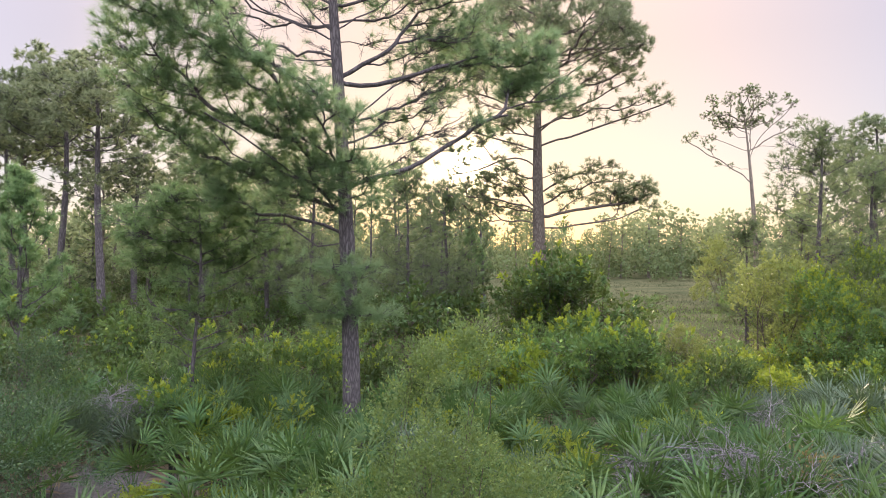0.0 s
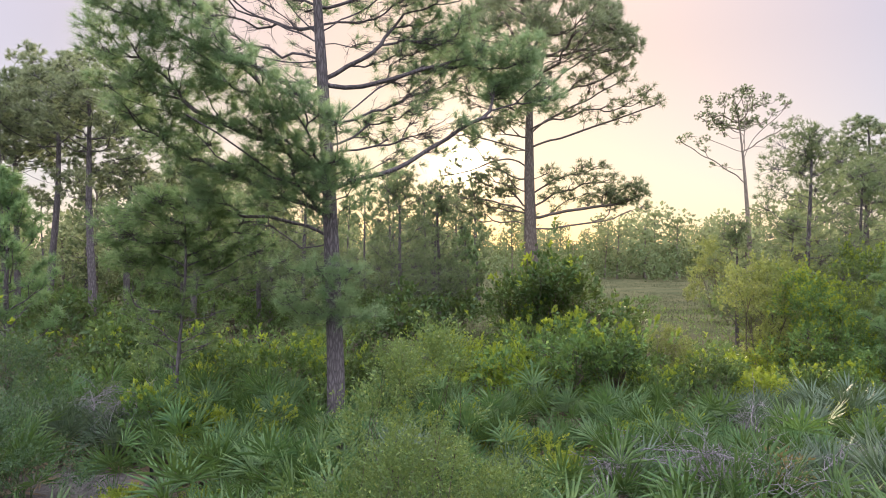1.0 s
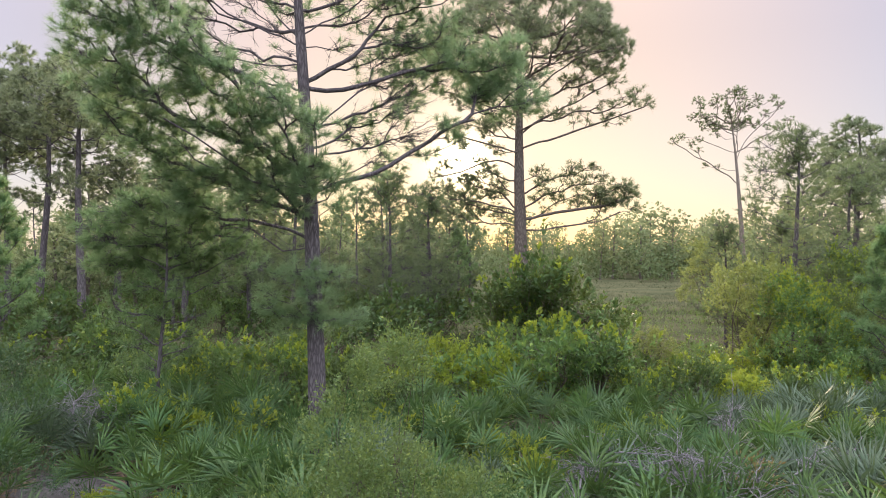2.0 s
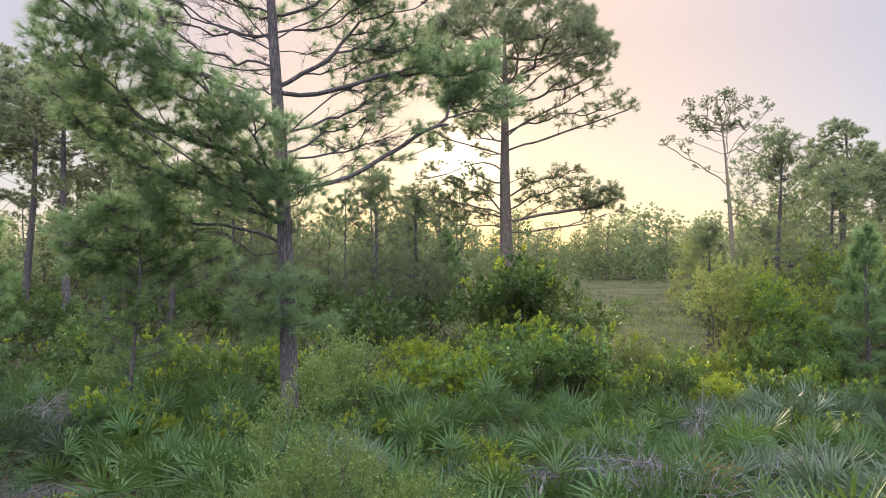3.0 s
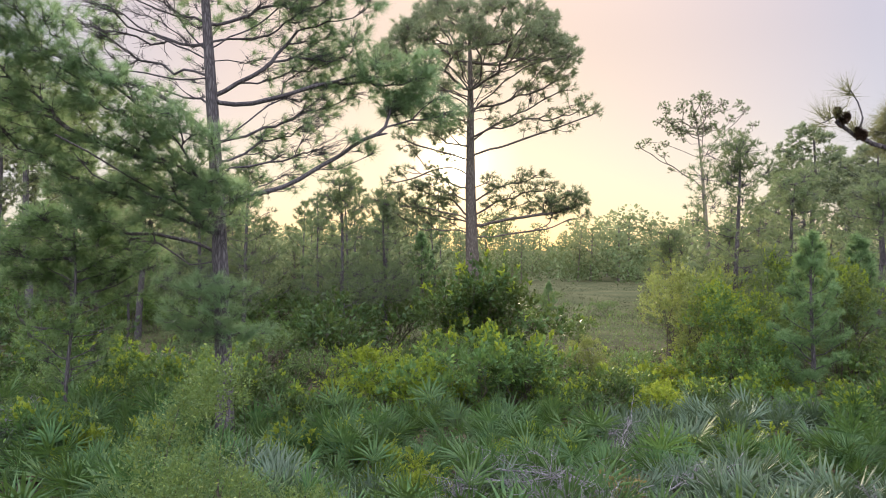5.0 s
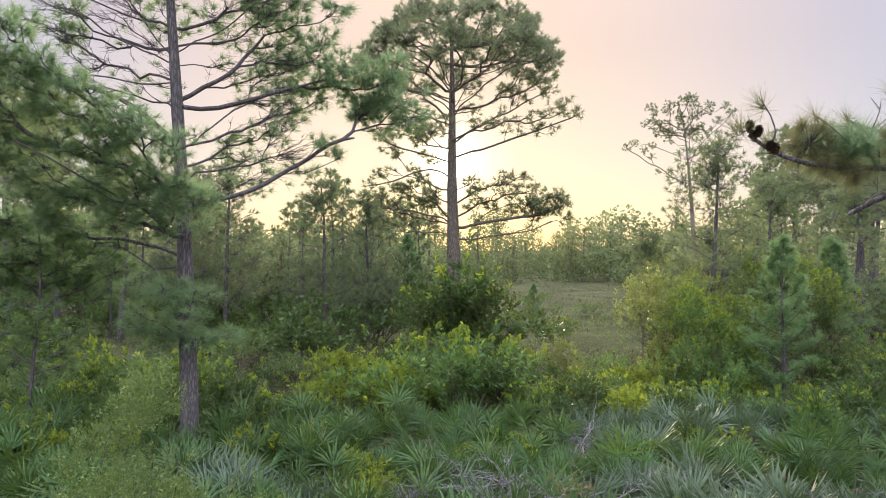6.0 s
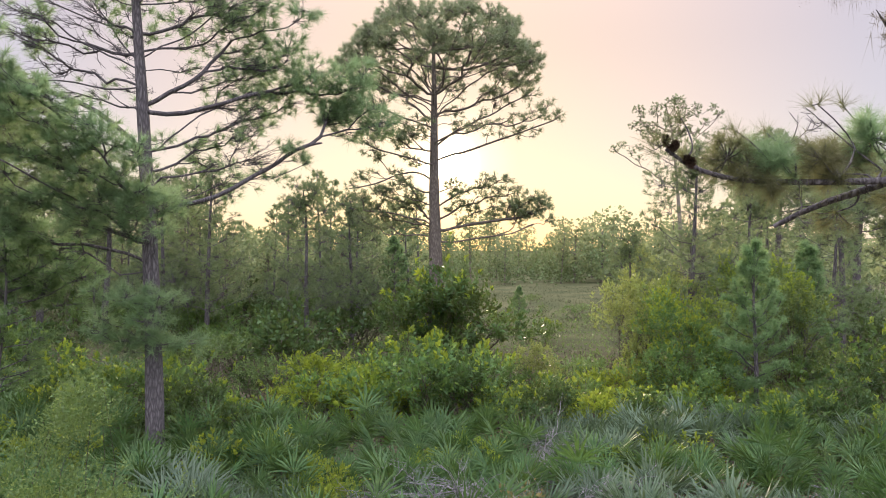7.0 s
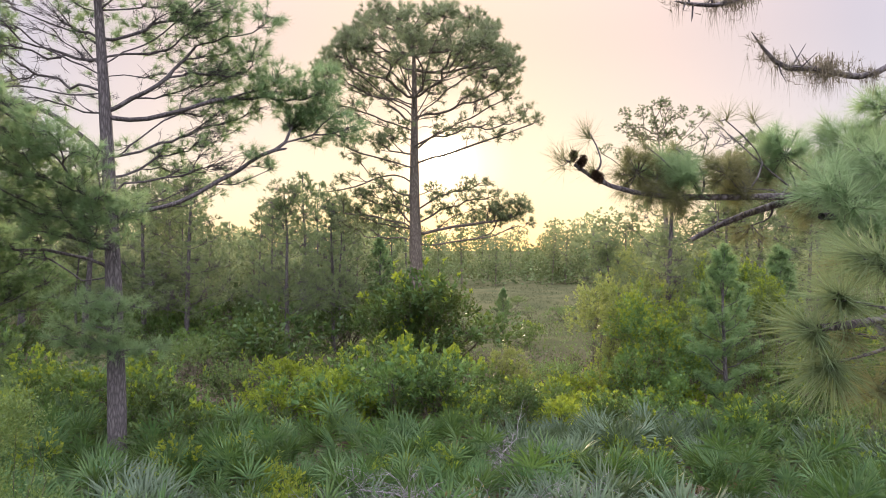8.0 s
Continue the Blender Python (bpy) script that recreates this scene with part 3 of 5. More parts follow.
# ---- pines ----
def build_big_pines():
    # the near pine: heavy needle masses on one side, long half-bare limbs on the other
    rng = np.random.default_rng(3)
    main = (
        (7.45, (0.65, 0.3, 8.05), (1.3, 0.8, 9.0)), (7.4, (1.25, 0.4, 7.58), (2.7, 1.2, 8.2)), (6.5, (0.5, 0.15, 7.02), (1.75, 0.7, 7.9)), (5.2, (1.75, 0.45, 6.05), (3.2, 0.9, 6.85)),
        (8.4, (0.5, 0.3, 8.95), (1.5, 0.6, 9.9)), (8.15, (-1.0, 0.2, 8.5), (-2.7, 0.8, 9.5)), (7.85, (-1.1, 0.0, 7.82), (-2.4, 0.1, 7.95)), (8.05, (-0.7, 0.3, 8.7), (-1.5, 0.6, 9.7)),
        (4.15, (-0.6, 0.0, 4.5), (-1.7, -0.4, 4.66)), (4.6, (-0.75, -0.8, 5.3), (-2.2, -2.3, 6.3)), (5.75, (-0.65, -0.7, 6.0), (-1.3, -1.6, 7.3)), (6.6, (-1.0, -0.8, 7.2), (-2.9, -1.8, 8.0)),
        (4.9, (-0.7, 0.5, 5.4), (-1.5, 1.1, 5.7)))
    puffs = box_puffs(rng, 150, (-3.9, 0.4), (-3.1, -0.6), (4.8, 9.2), 0.38, 1.0, lambda x, y, z: z < 7.65 - max(-2.6, x + 1.3) * 0.85 and x > -3.8 + max(0, 6.7 - z) * 0.75 and z > 5.0 - 0.2 * (y + 1.5))
    puffs += box_puffs(rng, 22, (2.9, 4.55), (0.8, 1.7), (7.2, 8.6), 0.46, 1.0, lambda x, y, z: z > 6.9 + abs(x - 3.6) * 0.5)
    puffs += box_puffs(rng, 32, (1.3, 2.8), (0.5, 1.5), (7.7, 9.8), 0.4, 0.78)
    puffs += box_puffs(rng, 9, (0.8, 2.0), (0.2, 1.0), (7.1, 8.4), 0.36, 0.45)
    puffs += box_puffs(rng, 8, (1.7, 3.2), (0.4, 1.0), (6.2, 7.0), 0.3, 0.7) + box_puffs(rng, 12, (0.5, 2.3), (0.2, 1.0), (6.1, 7.1), 0.32, 0.2)
    puffs += box_puffs(rng, 12, (-1.2, 1.9), (0.6, 1.9), (5.6, 7.0), 0.36, 0.85)
    puffs += box_puffs(rng, 34, (-3.0, -0.5), (0.0, 1.2), (7.7, 9.7), 0.34, 0.12)
    puffs += box_puffs(rng, 16, (0.2, 1.8), (0.1, 1.0), (8.0, 9.8), 0.34, 0.22)
    puffs += box_puffs(rng, 3, (-1.7, -0.9), (-0.4, 0.0), (4.5, 4.8), 0.26, 0.1)
    puffs += box_puffs(rng, 20, (-1.3, 1.7), (-0.3, 0.9), (9.1, 10.3), 0.4, 0.8) + box_puffs(rng, 10, (-3.6, -2.2), (0.2, 1.0), (8.8, 10.0), 0.38, 0.7)
    puffs += box_puffs(rng, 24, (-0.9, 0.65), (-0.9, -0.1), (2.5, 3.9), 0.32)
    puffs += dome_puffs(rng, 34, (-0.5, 0.1, 10.9), 2.7, 2.4, 0, 0.55, 0.8, 0.35)
    a = tufted_pine(11, 13.0, 0.172, puffs, (-0.63, 0.1), "tall pine with grey-brown plated bark and long gnarled limbs", first=2.2, density=28, count=58, length=0.25, width=0.0078, sides=16, tip=0.0118,
                    wobble=0.003, main=main, spread=0.8)
    placed(a, -1.82, 14.4)
    # a young pine beside it, crown of bright tufts on a thin stem
    rng = np.random.default_rng(4)
    puffs = box_puffs(rng, 40, (-1.35, 1.5), (-0.9, 0.9), (3.6, 5.2), 0.5, 1.0, lambda x, y, z: z < 5.3 - 0.35 * abs(x)) + box_puffs(rng, 18, (-0.9, 1.0), (-0.7, 0.6), (1.6, 3.5), 0.36, 0.8)
    young = tufted_pine(14, 5.1, 0.034, puffs, (0.1, 0.0), "young pine with a rounded crown of bright needle tufts", BARK, NEEDLE_FRESH, first=1.0, density=26, count=40, length=0.25, width=0.0115, split=False, sides=8)
    placed(young, -5.1, 14.7)
    # the flat-topped pine by the meadow
    rng = np.random.default_rng(5)
    main = (
        (8.3, (1.4, -0.4, 8.75), (4.7, -1.8, 9.75)), (8.9, (1.8, 0.3, 10.1), (4.0, 0.3, 11.3)), (10.0, (1.2, -0.5, 11.3), (3.6, -1.0, 12.3)), (10.4, (0.8, 0.8, 11.8), (2.6, 1.6, 13.3)),
        (11.0, (0.5, -0.6, 12.4), (1.2, -1.6, 14.1)), (11.3, (-0.5, 0.5, 12.7), (-1.0, 1.2, 14.1)), (10.2, (-1.2, -0.3, 11.1), (-3.6, -0.8, 12.6)), (11.0, (-1.0, 0.5, 12.2), (-2.3, 1.2, 13.5)),
        (9.6, (-1.4, 0.6, 10.3), (-3.4, 0.8, 10.9)), (7.4, (-1.2, 0.2, 7.8), (-3.7, 0.2, 7.15)), (8.2, (-1.2, -0.3, 8.4), (-3.0, -0.6, 9.0)), (5.4, (-1.1, 0.0, 5.95), (-3.0, 0.1, 6.2)),
        (5.5, (1.6, 0.1, 5.6), (4.6, 0.0, 6.3)), (4.85, (2.0, -0.3, 5.05), (4.1, -0.4, 5.65)), (10.6, (0.2, -1.4, 11.6), (-0.4, -3.4, 12.6)), (10.6, (0.1, 1.5, 11.8), (0.5, 3.5, 12.7)))
    puffs = dome_puffs(rng, 124, (0.1, 0.0, 11.9), 4.15, 2.75, 0, 0.6, 1.0, 0.15)
    puffs += [(*row, 0.9) for row in (
        (4.9, -1.8, 9.9, 0.45), (4.3, -1.6, 10.0, 0.42), (3.7, -1.4, 9.9, 0.4), (4.5, -1.5, 10.4, 0.42), (3.4, -1.2, 9.5, 0.34), (4.1, 0.2, 11.2, 0.5), (3.6, 0.4, 11.6, 0.5), (3.2, 0.2, 10.9, 0.35),
        (-0.9, -1.0, 9.3, 0.6), (-1.6, -0.6, 9.2, 0.55), (-1.2, 0.4, 9.6, 0.5), (-0.4, -1.2, 9.7, 0.45), (1.0, -0.8, 9.6, 0.45), (1.7, 0.2, 9.9, 0.4), (-3.4, 0.8, 11.0, 0.45), (-2.7, 0.6, 10.7, 0.4), (-2.9, -0.6, 9.1, 0.5), (-2.4, -0.4, 9.3, 0.45))]
    puffs += box_puffs(rng, 30, (-3.0, 3.4), (-1.8, 1.8), (10.2, 12.2), 0.38, 0.48)
    puffs += box_puffs(rng, 9, (-3.3, -0.6), (0.0, 0.5), (7.3, 8.2), 0.32, 0.5) + box_puffs(rng, 9, (-2.9, -0.5), (-0.8, 0.2), (8.3, 9.4), 0.36, 0.8)
    puffs += box_puffs(rng, 12, (2.0, 4.5), (-1.8, -0.4), (9.0, 10.3), 0.32, 0.6)
    # its low boughs: dense ends, open twigs between
    puffs += box_puffs(rng, 28, (-3.3, -0.6), (-0.7, 0.7), (5.6, 7.5), 0.42, 0.9, lambda x, y, z: z < 7.4 - 0.35 * abs(x + 1.6))
    puffs += box_puffs(rng, 13, (3.3, 4.9), (-0.5, 0.5), (5.8, 6.9), 0.45, 1.0)
    puffs += box_puffs(rng, 30, (0.7, 3.8), (-0.6, 0.7), (5.9, 7.6), 0.4, 0.66)
    puffs += [(-3.6, 0.2, 7.3, 0.4, 0.8), (-3.0, 0.3, 7.6, 0.35, 0.6)]
    b = tufted_pine(12, 13.6, 0.31, puffs, (-0.12, 0.0), "tall flat-topped pine with an open spreading crown", BARK_WARM, NEEDLE_OLIVE_HAZED, first=4.7, density=26, count=30, length=0.26, width=0.018, tip=0.017, wobble=0.003, main=main)
    placed(b, 4.07, 30.3)
    # a pale, sparse old pine beyond the thicket
    rng = np.random.default_rng(6)
    main = ((8.6, (-2.4, 0.0, 10.1), (-4.8, 0.0, 11.6)), (10.6, (-0.9, 0.2, 12.4), (-3.3, 0.3, 13.7)), (11.2, (-0.4, -0.3, 13.3), (-0.7, -0.4, 15.2)), (10.2, (0.9, 0.3, 12.2), (2.9, 0.4, 14.2)), (10.8, (0.8, -0.4, 11.6), (2.2, -0.5, 12.4)))
    puffs = [(*row, 0.85) for row in (
        (-4.8, 0.0, 11.6, 0.4), (-4.2, 0.2, 11.9, 0.4), (-3.7, -0.2, 11.4, 0.4), (-3.0, 0.1, 11.0, 0.35), (-2.9, 0.2, 11.8, 0.35), (-2.6, -0.1, 9.9, 0.3), (-1.6, 0.2, 9.8, 0.3),
        (2.9, 0.4, 14.2, 0.45), (2.3, 0.2, 14.6, 0.4), (3.4, 0.3, 13.2, 0.4), (1.9, 0.5, 13.6, 0.4), (2.3, -0.5, 12.4, 0.45), (1.6, -0.4, 12.5, 0.4), (2.6, -0.2, 11.9, 0.35))]
    puffs += box_puffs(rng, 40, (-3.4, 1.2), (-1.4, 1.4), (12.0, 15.2), 0.4, 0.85, lambda x, y, z: z < 15.3 - 0.42 * abs(x + 0.9) and z > 12.2 + 0.2 * abs(x + 0.9))
    c = tufted_pine(13, 13.0, 0.2, puffs, (-0.7, 0.0), "sparse old pine with pale bare trunk and thin crown", BARK_PALE, NEEDLE_FAR, first=8.2, density=44, count=18, length=0.18, width=0.025, tip=0.02, flat=0.8, main=main, wobble=0.005)
    placed(c, 21.7, 50.0)


def build_pines():
    # rounded pines among the wood
    rng = np.random.default_rng(7)
    kinds = []
    for k, (ht, z0, rad, n) in enumerate(((13.0, 6.4, 2.6, 72), (12.0, 5.8, 2.4, 66), (10.0, 4.6, 2.1, 54))):
        puffs = dome_puffs(rng, n, (0, 0, ht - 2.6), rad, 2.6, -28, 0.52, 1.0, 0.4) + dome_puffs(rng, 7, (0, 0, z0 + 0.6), rad * 0.75, 1.0, -10, 0.45, 0.9, 0.1)
        kinds.append(tufted_pine(30 + k, ht - 0.4, 0.17, puffs, (rng.uniform(-0.4, 0.4), 0), "straight pine with bare lower trunk and rounded needle crown", needle=NEEDLE_OLIVE_HAZED, first=z0 - 0.8, density=26, count=22,
                                 length=0.25, width=0.04, split=False, sides=9))
    placed(kinds[0], -17.3, 32.2, turn=40)
    placed(kinds[1], -13.8, 29.0)
    placed(kinds[2], 21.8, 36.0, turn=70, scale=1.05)
    for k, x, y, s, turn in ((1, -19.5, 33.5, 0.95, 120), (0, -22.0, 37.0, 0.95, 200), (2, -15.5, 36.0, 1.0, 80), (2, -11.5, 34.0, 0.9, 10), (0, -24.0, 31.0, 0.95, 300),
                             (2, 24.5, 34.0, 0.95, 20), (1, 28.0, 40.0, 0.85, 140), (2, 20.5, 28.5, 0.86, 210), (2, 24.0, 28.0, 0.8, 310)):
        again(kinds[k], x, y, 0, turn, s)
    # slender young pines of the wood behind the clearing
    thin = []
    for k, (ht, z0, rad) in enumerate(((8.6, 1.8, 1.4), (7.8, 1.4, 1.3), (6.9, 2.0, 1.2))):
        thin.append(pine(40 + k, ht, 0.085, [(*r, 0.75) for r in crown_limbs(rng, z0, ht - 0.2, rad * 1.2, 20, 0.5, (-5, 50))], (rng.uniform(-0.5, 0.5), 0),
                         label="slender forest pine with thin trunk and sparse crown", subs=4, sub_len=0.8, twigs=3, sprigs=1, fine=False, count=13, length=0.28, width=0.036, split=False, bare=0.15, needle=NEEDLE_FAR))
    spots = [(-2.6, 45.0), (-8.6, 49.0), (-12.4, 35.0), (-8.2, 35.5), (-7.6, 36.0), (-10.2, 41.0), (-5.6, 43.0), (-14.5, 44.0), (-17.8, 47.0), (-0.6, 47.5), (-4.0, 40.0),
             (-20.5, 42.0), (-3.2, 52.0), (-6.8, 54.0), (-11.6, 53.0), (1.2, 55.0), (-16.2, 54.0), (-21.5, 51.0), (-25.0, 46.0), (-27.0, 53.0), (2.6, 46.0), (3.4, 58.0),
             (-1.4, 60.0), (-9.4, 60.0), (-13.0, 62.0), (-19.0, 60.0), (-5.2, 64.0), (-29.0, 40.0), (-0.2, 38.5), (-14.2, 40.0)]
    for i, (x, y) in enumerate(spots):
        s = float(rng.uniform(0.8, 1.12))
        if i < 3:
            placed(thin[i], x, y, 0, float(rng.uniform(0, 360)), s)
        else:
            again(thin[i % 3], x, y, 0, float(rng.uniform(0, 360)), s)
    # bushy young pines, green to the ground
    young = pine(50, 6.0, 0.08, [(*r, 1.0) for r in crown_limbs(rng, 0.5, 5.8, 1.55, 34, 0.3, (15, 65))], label="bushy young pine, green to the ground", needle=NEEDLE_FRESH,
                 subs=5, sub_len=0.6, twigs=3, sprigs=1, count=20, length=0.26, width=0.017, split=False, bare=0.3)
    placed(young, -10.3, 17.5)
    for x, y, s, turn in ((12.15, 18.3, 0.8, 60), (-14.5, 21.5, 0.85, 130), (1.75, 44.5, 0.9, 20), (8.9, 40.0, 0.42, 200), (15.0, 21.0, 0.8, 250)):
        again(young, x, y, 0, turn, s)
    # open half-grown pines beside the meadow
    puffs = dome_puffs(rng, 26, (0, 0, 5.6), 1.4, 2.8, -40, 0.52, 1.0, 0.35) + dome_puffs(rng, 22, (0, 0, 3.1), 2.0, 1.3, -50, 0.55, 1.0, 0.3)
    puffs += box_puffs(rng, 16, (-0.5, 0.7), (-0.5, 0.5), (6.7, 8.5), 0.42, 1.0, lambda x, y, z: abs(x - 0.1) < 0.3 * (9.4 - z))
    half = tufted_pine(51, 8.0, 0.11, puffs, (0.2, 0), "half-grown pine with open crown and upright needle tufts", needle=NEEDLE_FAR, first=1.8, density=24, count=18, length=0.26, width=0.02, split=False, sides=8, flat=0.95)
    placed(half, 13.1, 25.2)
    for x, y, s, turn in ((-5.6, 30.5, 0.98, 30), (-1.5, 31.0, 0.9, 150), (0.2, 33.5, 0.86, 260), (-7.6, 31.0, 0.95, 190), (15.8, 26.5, 0.86, 280), (11.4, 27.0, 0.62, 110), (17.5, 24.0, 0.8, 10), (18.5, 30.5, 0.95, 200), (14.4, 29.0, 0.66, 330)):
        again(half, x, y, 0, turn, s)


def bough(rng, p0, p1, r, n=11, via=None):
    """A limb from p0 to p1, by way of via, with a little wander: its centre line and its tube."""
    p0, p1 = np.asarray(p0, float), np.asarray(p1, float)
    u = np.linspace(0, 1, n)[:, None]
    length = np.linalg.norm(p1 - p0)
    wander = sum(np.sin(k * math.pi * u) * rng.normal(0, 0.016 * length / k, (1, 3)) for k in (2, 3, 5))
    line = p0 + (p1 - p0) * u + wander
    if via is not None:
        line = line + (np.asarray(via, float) - 0.5 * (p0 + p1)) * 4 * u * (1 - u)
    return line, tube(line, r * (1 - 0.75 * u[:, 0]) + 0.006, 8, 0.03, rng)


def build_overhanging_pine():
    """The pine beside the flight line: cones, loose needles and air plants on its reaching limbs."""
    rng = np.random.default_rng(21)
    root = tagged(new("pine_tree"), "pine with drooping needle tufts, cones and air plants on its limbs", "tree")
    placed(root, 9.6, 5.0)
    h = np.linspace(0, 1, 14)
    trunk = np.stack([0.15 * h, 0.1 * h, 11.0 * h - 0.1], 1)
    part("trunk", [tube(trunk, 0.2 * (1 - 0.8 * h) * (1 + 0.4 * np.exp(-h * 20)) + 0.01, 14, 0.03, rng)], BARK, root, smooth=True)
    P, D = [], []
    for z, reach, r, subs in ((6.6, (1.5, 1.5, 1.0), 0.05, 7), (7.8, (1.0, -1.5, 1.0), 0.04, 7), (8.6, (-0.8, 1.4, 1.0), 0.04, 7), (9.5, (0.6, 0.5, 1.0), 0.03, 6), (4.4, (1.6, 0.6, 0.4), 0.04, 6)):
        p, _ = along(trunk, z / 11.0)
        tb, pp, dd = grow_limb(rng, p, reach, r, 0.95, subs, 0.5, 0.03, 2, 0.45, True, 1)
        part("limb", tb, BARK, root, smooth=True)
        P += pp
        D += dd
    part("crown", [needles(rng, np.array(P), unit(np.array(D) + UP * 0.25), 60, 0.3, 0.004, 0.85, 0.5, 0.08)], NEEDLE, root)
    # reaching limbs, each with its clusters: x, y, z, size, tufts, kind
    boughs = (
        (5.7, (-4.15, 0.4, 5.36), 0.034, (-2.6, 0.3, 5.08), ((-3.3, 0.4, 5.14, 0.14, 20, "old"), (-2.8, 0.4, 5.17, 0.15, 20, "old"), (-4.2, 0.38, 5.38, 0.12, 5, "open"), (-4.02, 0.42, 5.6, 0.06, 3, "open"), (-3.95, 0.42, 5.28, 0.1, 4, "open"), (-3.62, 0.5, 5.3, 0.18, 30, "old"), (-3.44, 0.55, 5.27, 0.18, 30, "green"), (-3.5, 0.45, 5.18, 0.14, 18, "old"), (-3.22, 0.45, 5.28, 0.18, 34, "green"), (-2.98, 0.3, 5.28, 0.18, 30, "old"), (-3.3, 0.5, 5.5, 0.05, 2, "open"), (-3.55, 0.5, 5.52, 0.05, 2, "open"), (-2.95, 0.4, 5.72, 0.05, 2, "open"),
                                                (-3.05, 0.6, 5.45, 0.16, 5, "twig"), (-2.62, 0.6, 5.74, 0.05, 2, "open"), (-2.85, 0.5, 5.6, 0.1, 4, "twig"), (-3.0, 0.5, 5.25, 0.1, 4, "twig"))),
        (6.0, (-2.95, 1.1, 4.78), 0.06, (-1.5, 0.5, 5.35), ((-2.62, 0.65, 5.3, 0.22, 44, "old"), (-2.42, 0.5, 5.45, 0.22, 44, "green"), (-2.75, 1.0, 4.95, 0.14, 4, "twig"), (-2.2, 0.0, 5.5, 0.2, 34, "green"),
                                                (-1.95, -0.1, 5.72, 0.2, 30, "green"), (-2.1, 0.6, 5.1, 0.2, 24, "old"), (-1.8, 0.3, 5.45, 0.22, 36, "green"), (-1.5, 0.1, 5.65, 0.22, 36, "green"), (-1.2, 0.4, 5.8, 0.22, 30, "green"), (-2.5, 0.9, 4.9, 0.16, 8, "old"))),
        (5.0, (-3.45, -1.85, 4.85), 0.05, None, ((-3.3, -1.8, 4.92, 0.2, 30, "green"), (-3.1, -1.75, 4.72, 0.2, 26, "green"), (-3.05, -1.7, 5.1, 0.18, 24, "green"), (-2.8, -1.6, 5.0, 0.2, 24, "green"), (-3.4, -1.9, 4.62, 0.1, 6, "old"))),
        (4.6, (-4.0, -2.8, 4.42), 0.036, None, ((-4.03, -2.78, 4.42, 0.04, 3, "fan"), (-3.92, -2.76, 4.52, 0.05, 3, "fan"), (-3.97, -2.8, 4.3, 0.04, 3, "fan"), (-3.76, -2.75, 4.64, 0.07, 4, "fan"),
                                               (-3.72, -2.7, 4.2, 0.08, 5, "old"), (-3.56, -2.7, 4.36, 0.08, 4, "fan"), (-3.5, -2.65, 4.06, 0.1, 5, "old"), (-3.86, -2.72, 4.4, 0.05, 3, "old"), (-3.62, -2.72, 4.3, 0.12, 12, "old"), (-3.45, -2.7, 4.2, 0.12, 12, "old"))))
    kinds = {"open": ([], []), "old": ([], []), "green": ([], []), "twig": ([], []), "fan": ([], [])}
    cone_line = None
    for z, tip, r, via, clusters in boughs:
        p, _ = along(trunk, z / 11.0)
        line, tb = bough(rng, p, tip, r, 15, via)
        tubes = [tb]
        if cone_line is None:
            cone_line = line
        for x, y, cz, size, count, kind in clusters:
            c = np.array([x, y, cz])
            foot = line[int(np.argmin(np.linalg.norm(line - c, axis=1) + np.where(line[:, 0] < x, 0.5, 0)))]
            gap = np.linalg.norm(foot - c)
            if gap > 0.06:
                steps = np.linspace(0, 1, 7)[:, None]
                lag = np.array([0.35 * gap, 0.0, -0.12 * gap]) * np.sin(math.pi * steps) + np.cumsum(rng.normal(0, 0.03 * gap, (7, 3)), 0) * np.sin(math.pi * steps)
                tubes.append(tube(foot + (c - foot) * steps + lag, 0.011 - 0.006 * steps[:, 0], 5))
            for k in range(count):
                way = unit(rng.normal(0, 1, 3) * np.array([1, 1, 0.8]) + unit(c - foot) * 0.5)
                end = c + way * size * rng.uniform(0.5, 1.15)
                tubes.append(tube(np.array([c, (c + end) * 0.5 - UP * 0.01, end]), [0.006, 0.005, 0.003], 3))
                kinds[kind][0].append(end)
                kinds[kind][1].append(unit(way + UP * (0.9 if kind == "open" else 0.35) + (np.array([-0.9, -0.2, -0.1]) if kind == "fan" else 0)))
                if kind == "twig":
                    for s in range(3):
                        side = end + unit(way + rng.normal(0, 0.7, 3) + UP * 0.4) * 0.12
                        tubes.append(tube(np.array([end, (end + side) * 0.5, side]), [0.004, 0.003, 0.002], 3))
        part("limb", tubes, BARK, root, smooth=True)
    for kind, count, length, width, spread, droop, material, label in (
            ("open", 46, 0.21, 0.0028, 0.6, 0.0, NEEDLE_DULL, "starry open needle tuft"), ("old", 80, 0.17, 0.0028, 0.9, 0.2, NEEDLE_DULL, "old olive-brown needle tufts"),
            ("green", 84, 0.19, 0.0032, 0.85, 0.1, NEEDLE, ""), ("twig", 8, 0.12, 0.003, 0.8, 0.0, NEEDLE_DULL, "nearly bare twigs with few needles"), ("fan", 110, 0.27, 0.0042, 0.55, 0.2, NEEDLE_FAR, "long fresh needles fanning from the shoots")):
        part("crown", [needles(rng, np.array(kinds[kind][0]), np.array(kinds[kind][1]), count, length, width, spread, 0.35, droop)], material, root, label)
    # dead upper limbs with air plants
    for z, tip, via, places in ((7.25, (-3.44, -1.1, 5.93), (-2.1, -0.75, 5.98), ((0.98, 16), (0.93, 40), (0.87, 40), (0.79, 150), (0.76, 130), (0.66, 50))),
                                (8.2, (-3.95, -1.25, 6.05), (-2.1, -0.6, 6.8), ((0.99, 20), (0.9, 90), (0.87, 60)))):
        p, _ = along(trunk, z / 11.0)
        line, _ = bough(rng, p, tip, 0.03, 26, via)
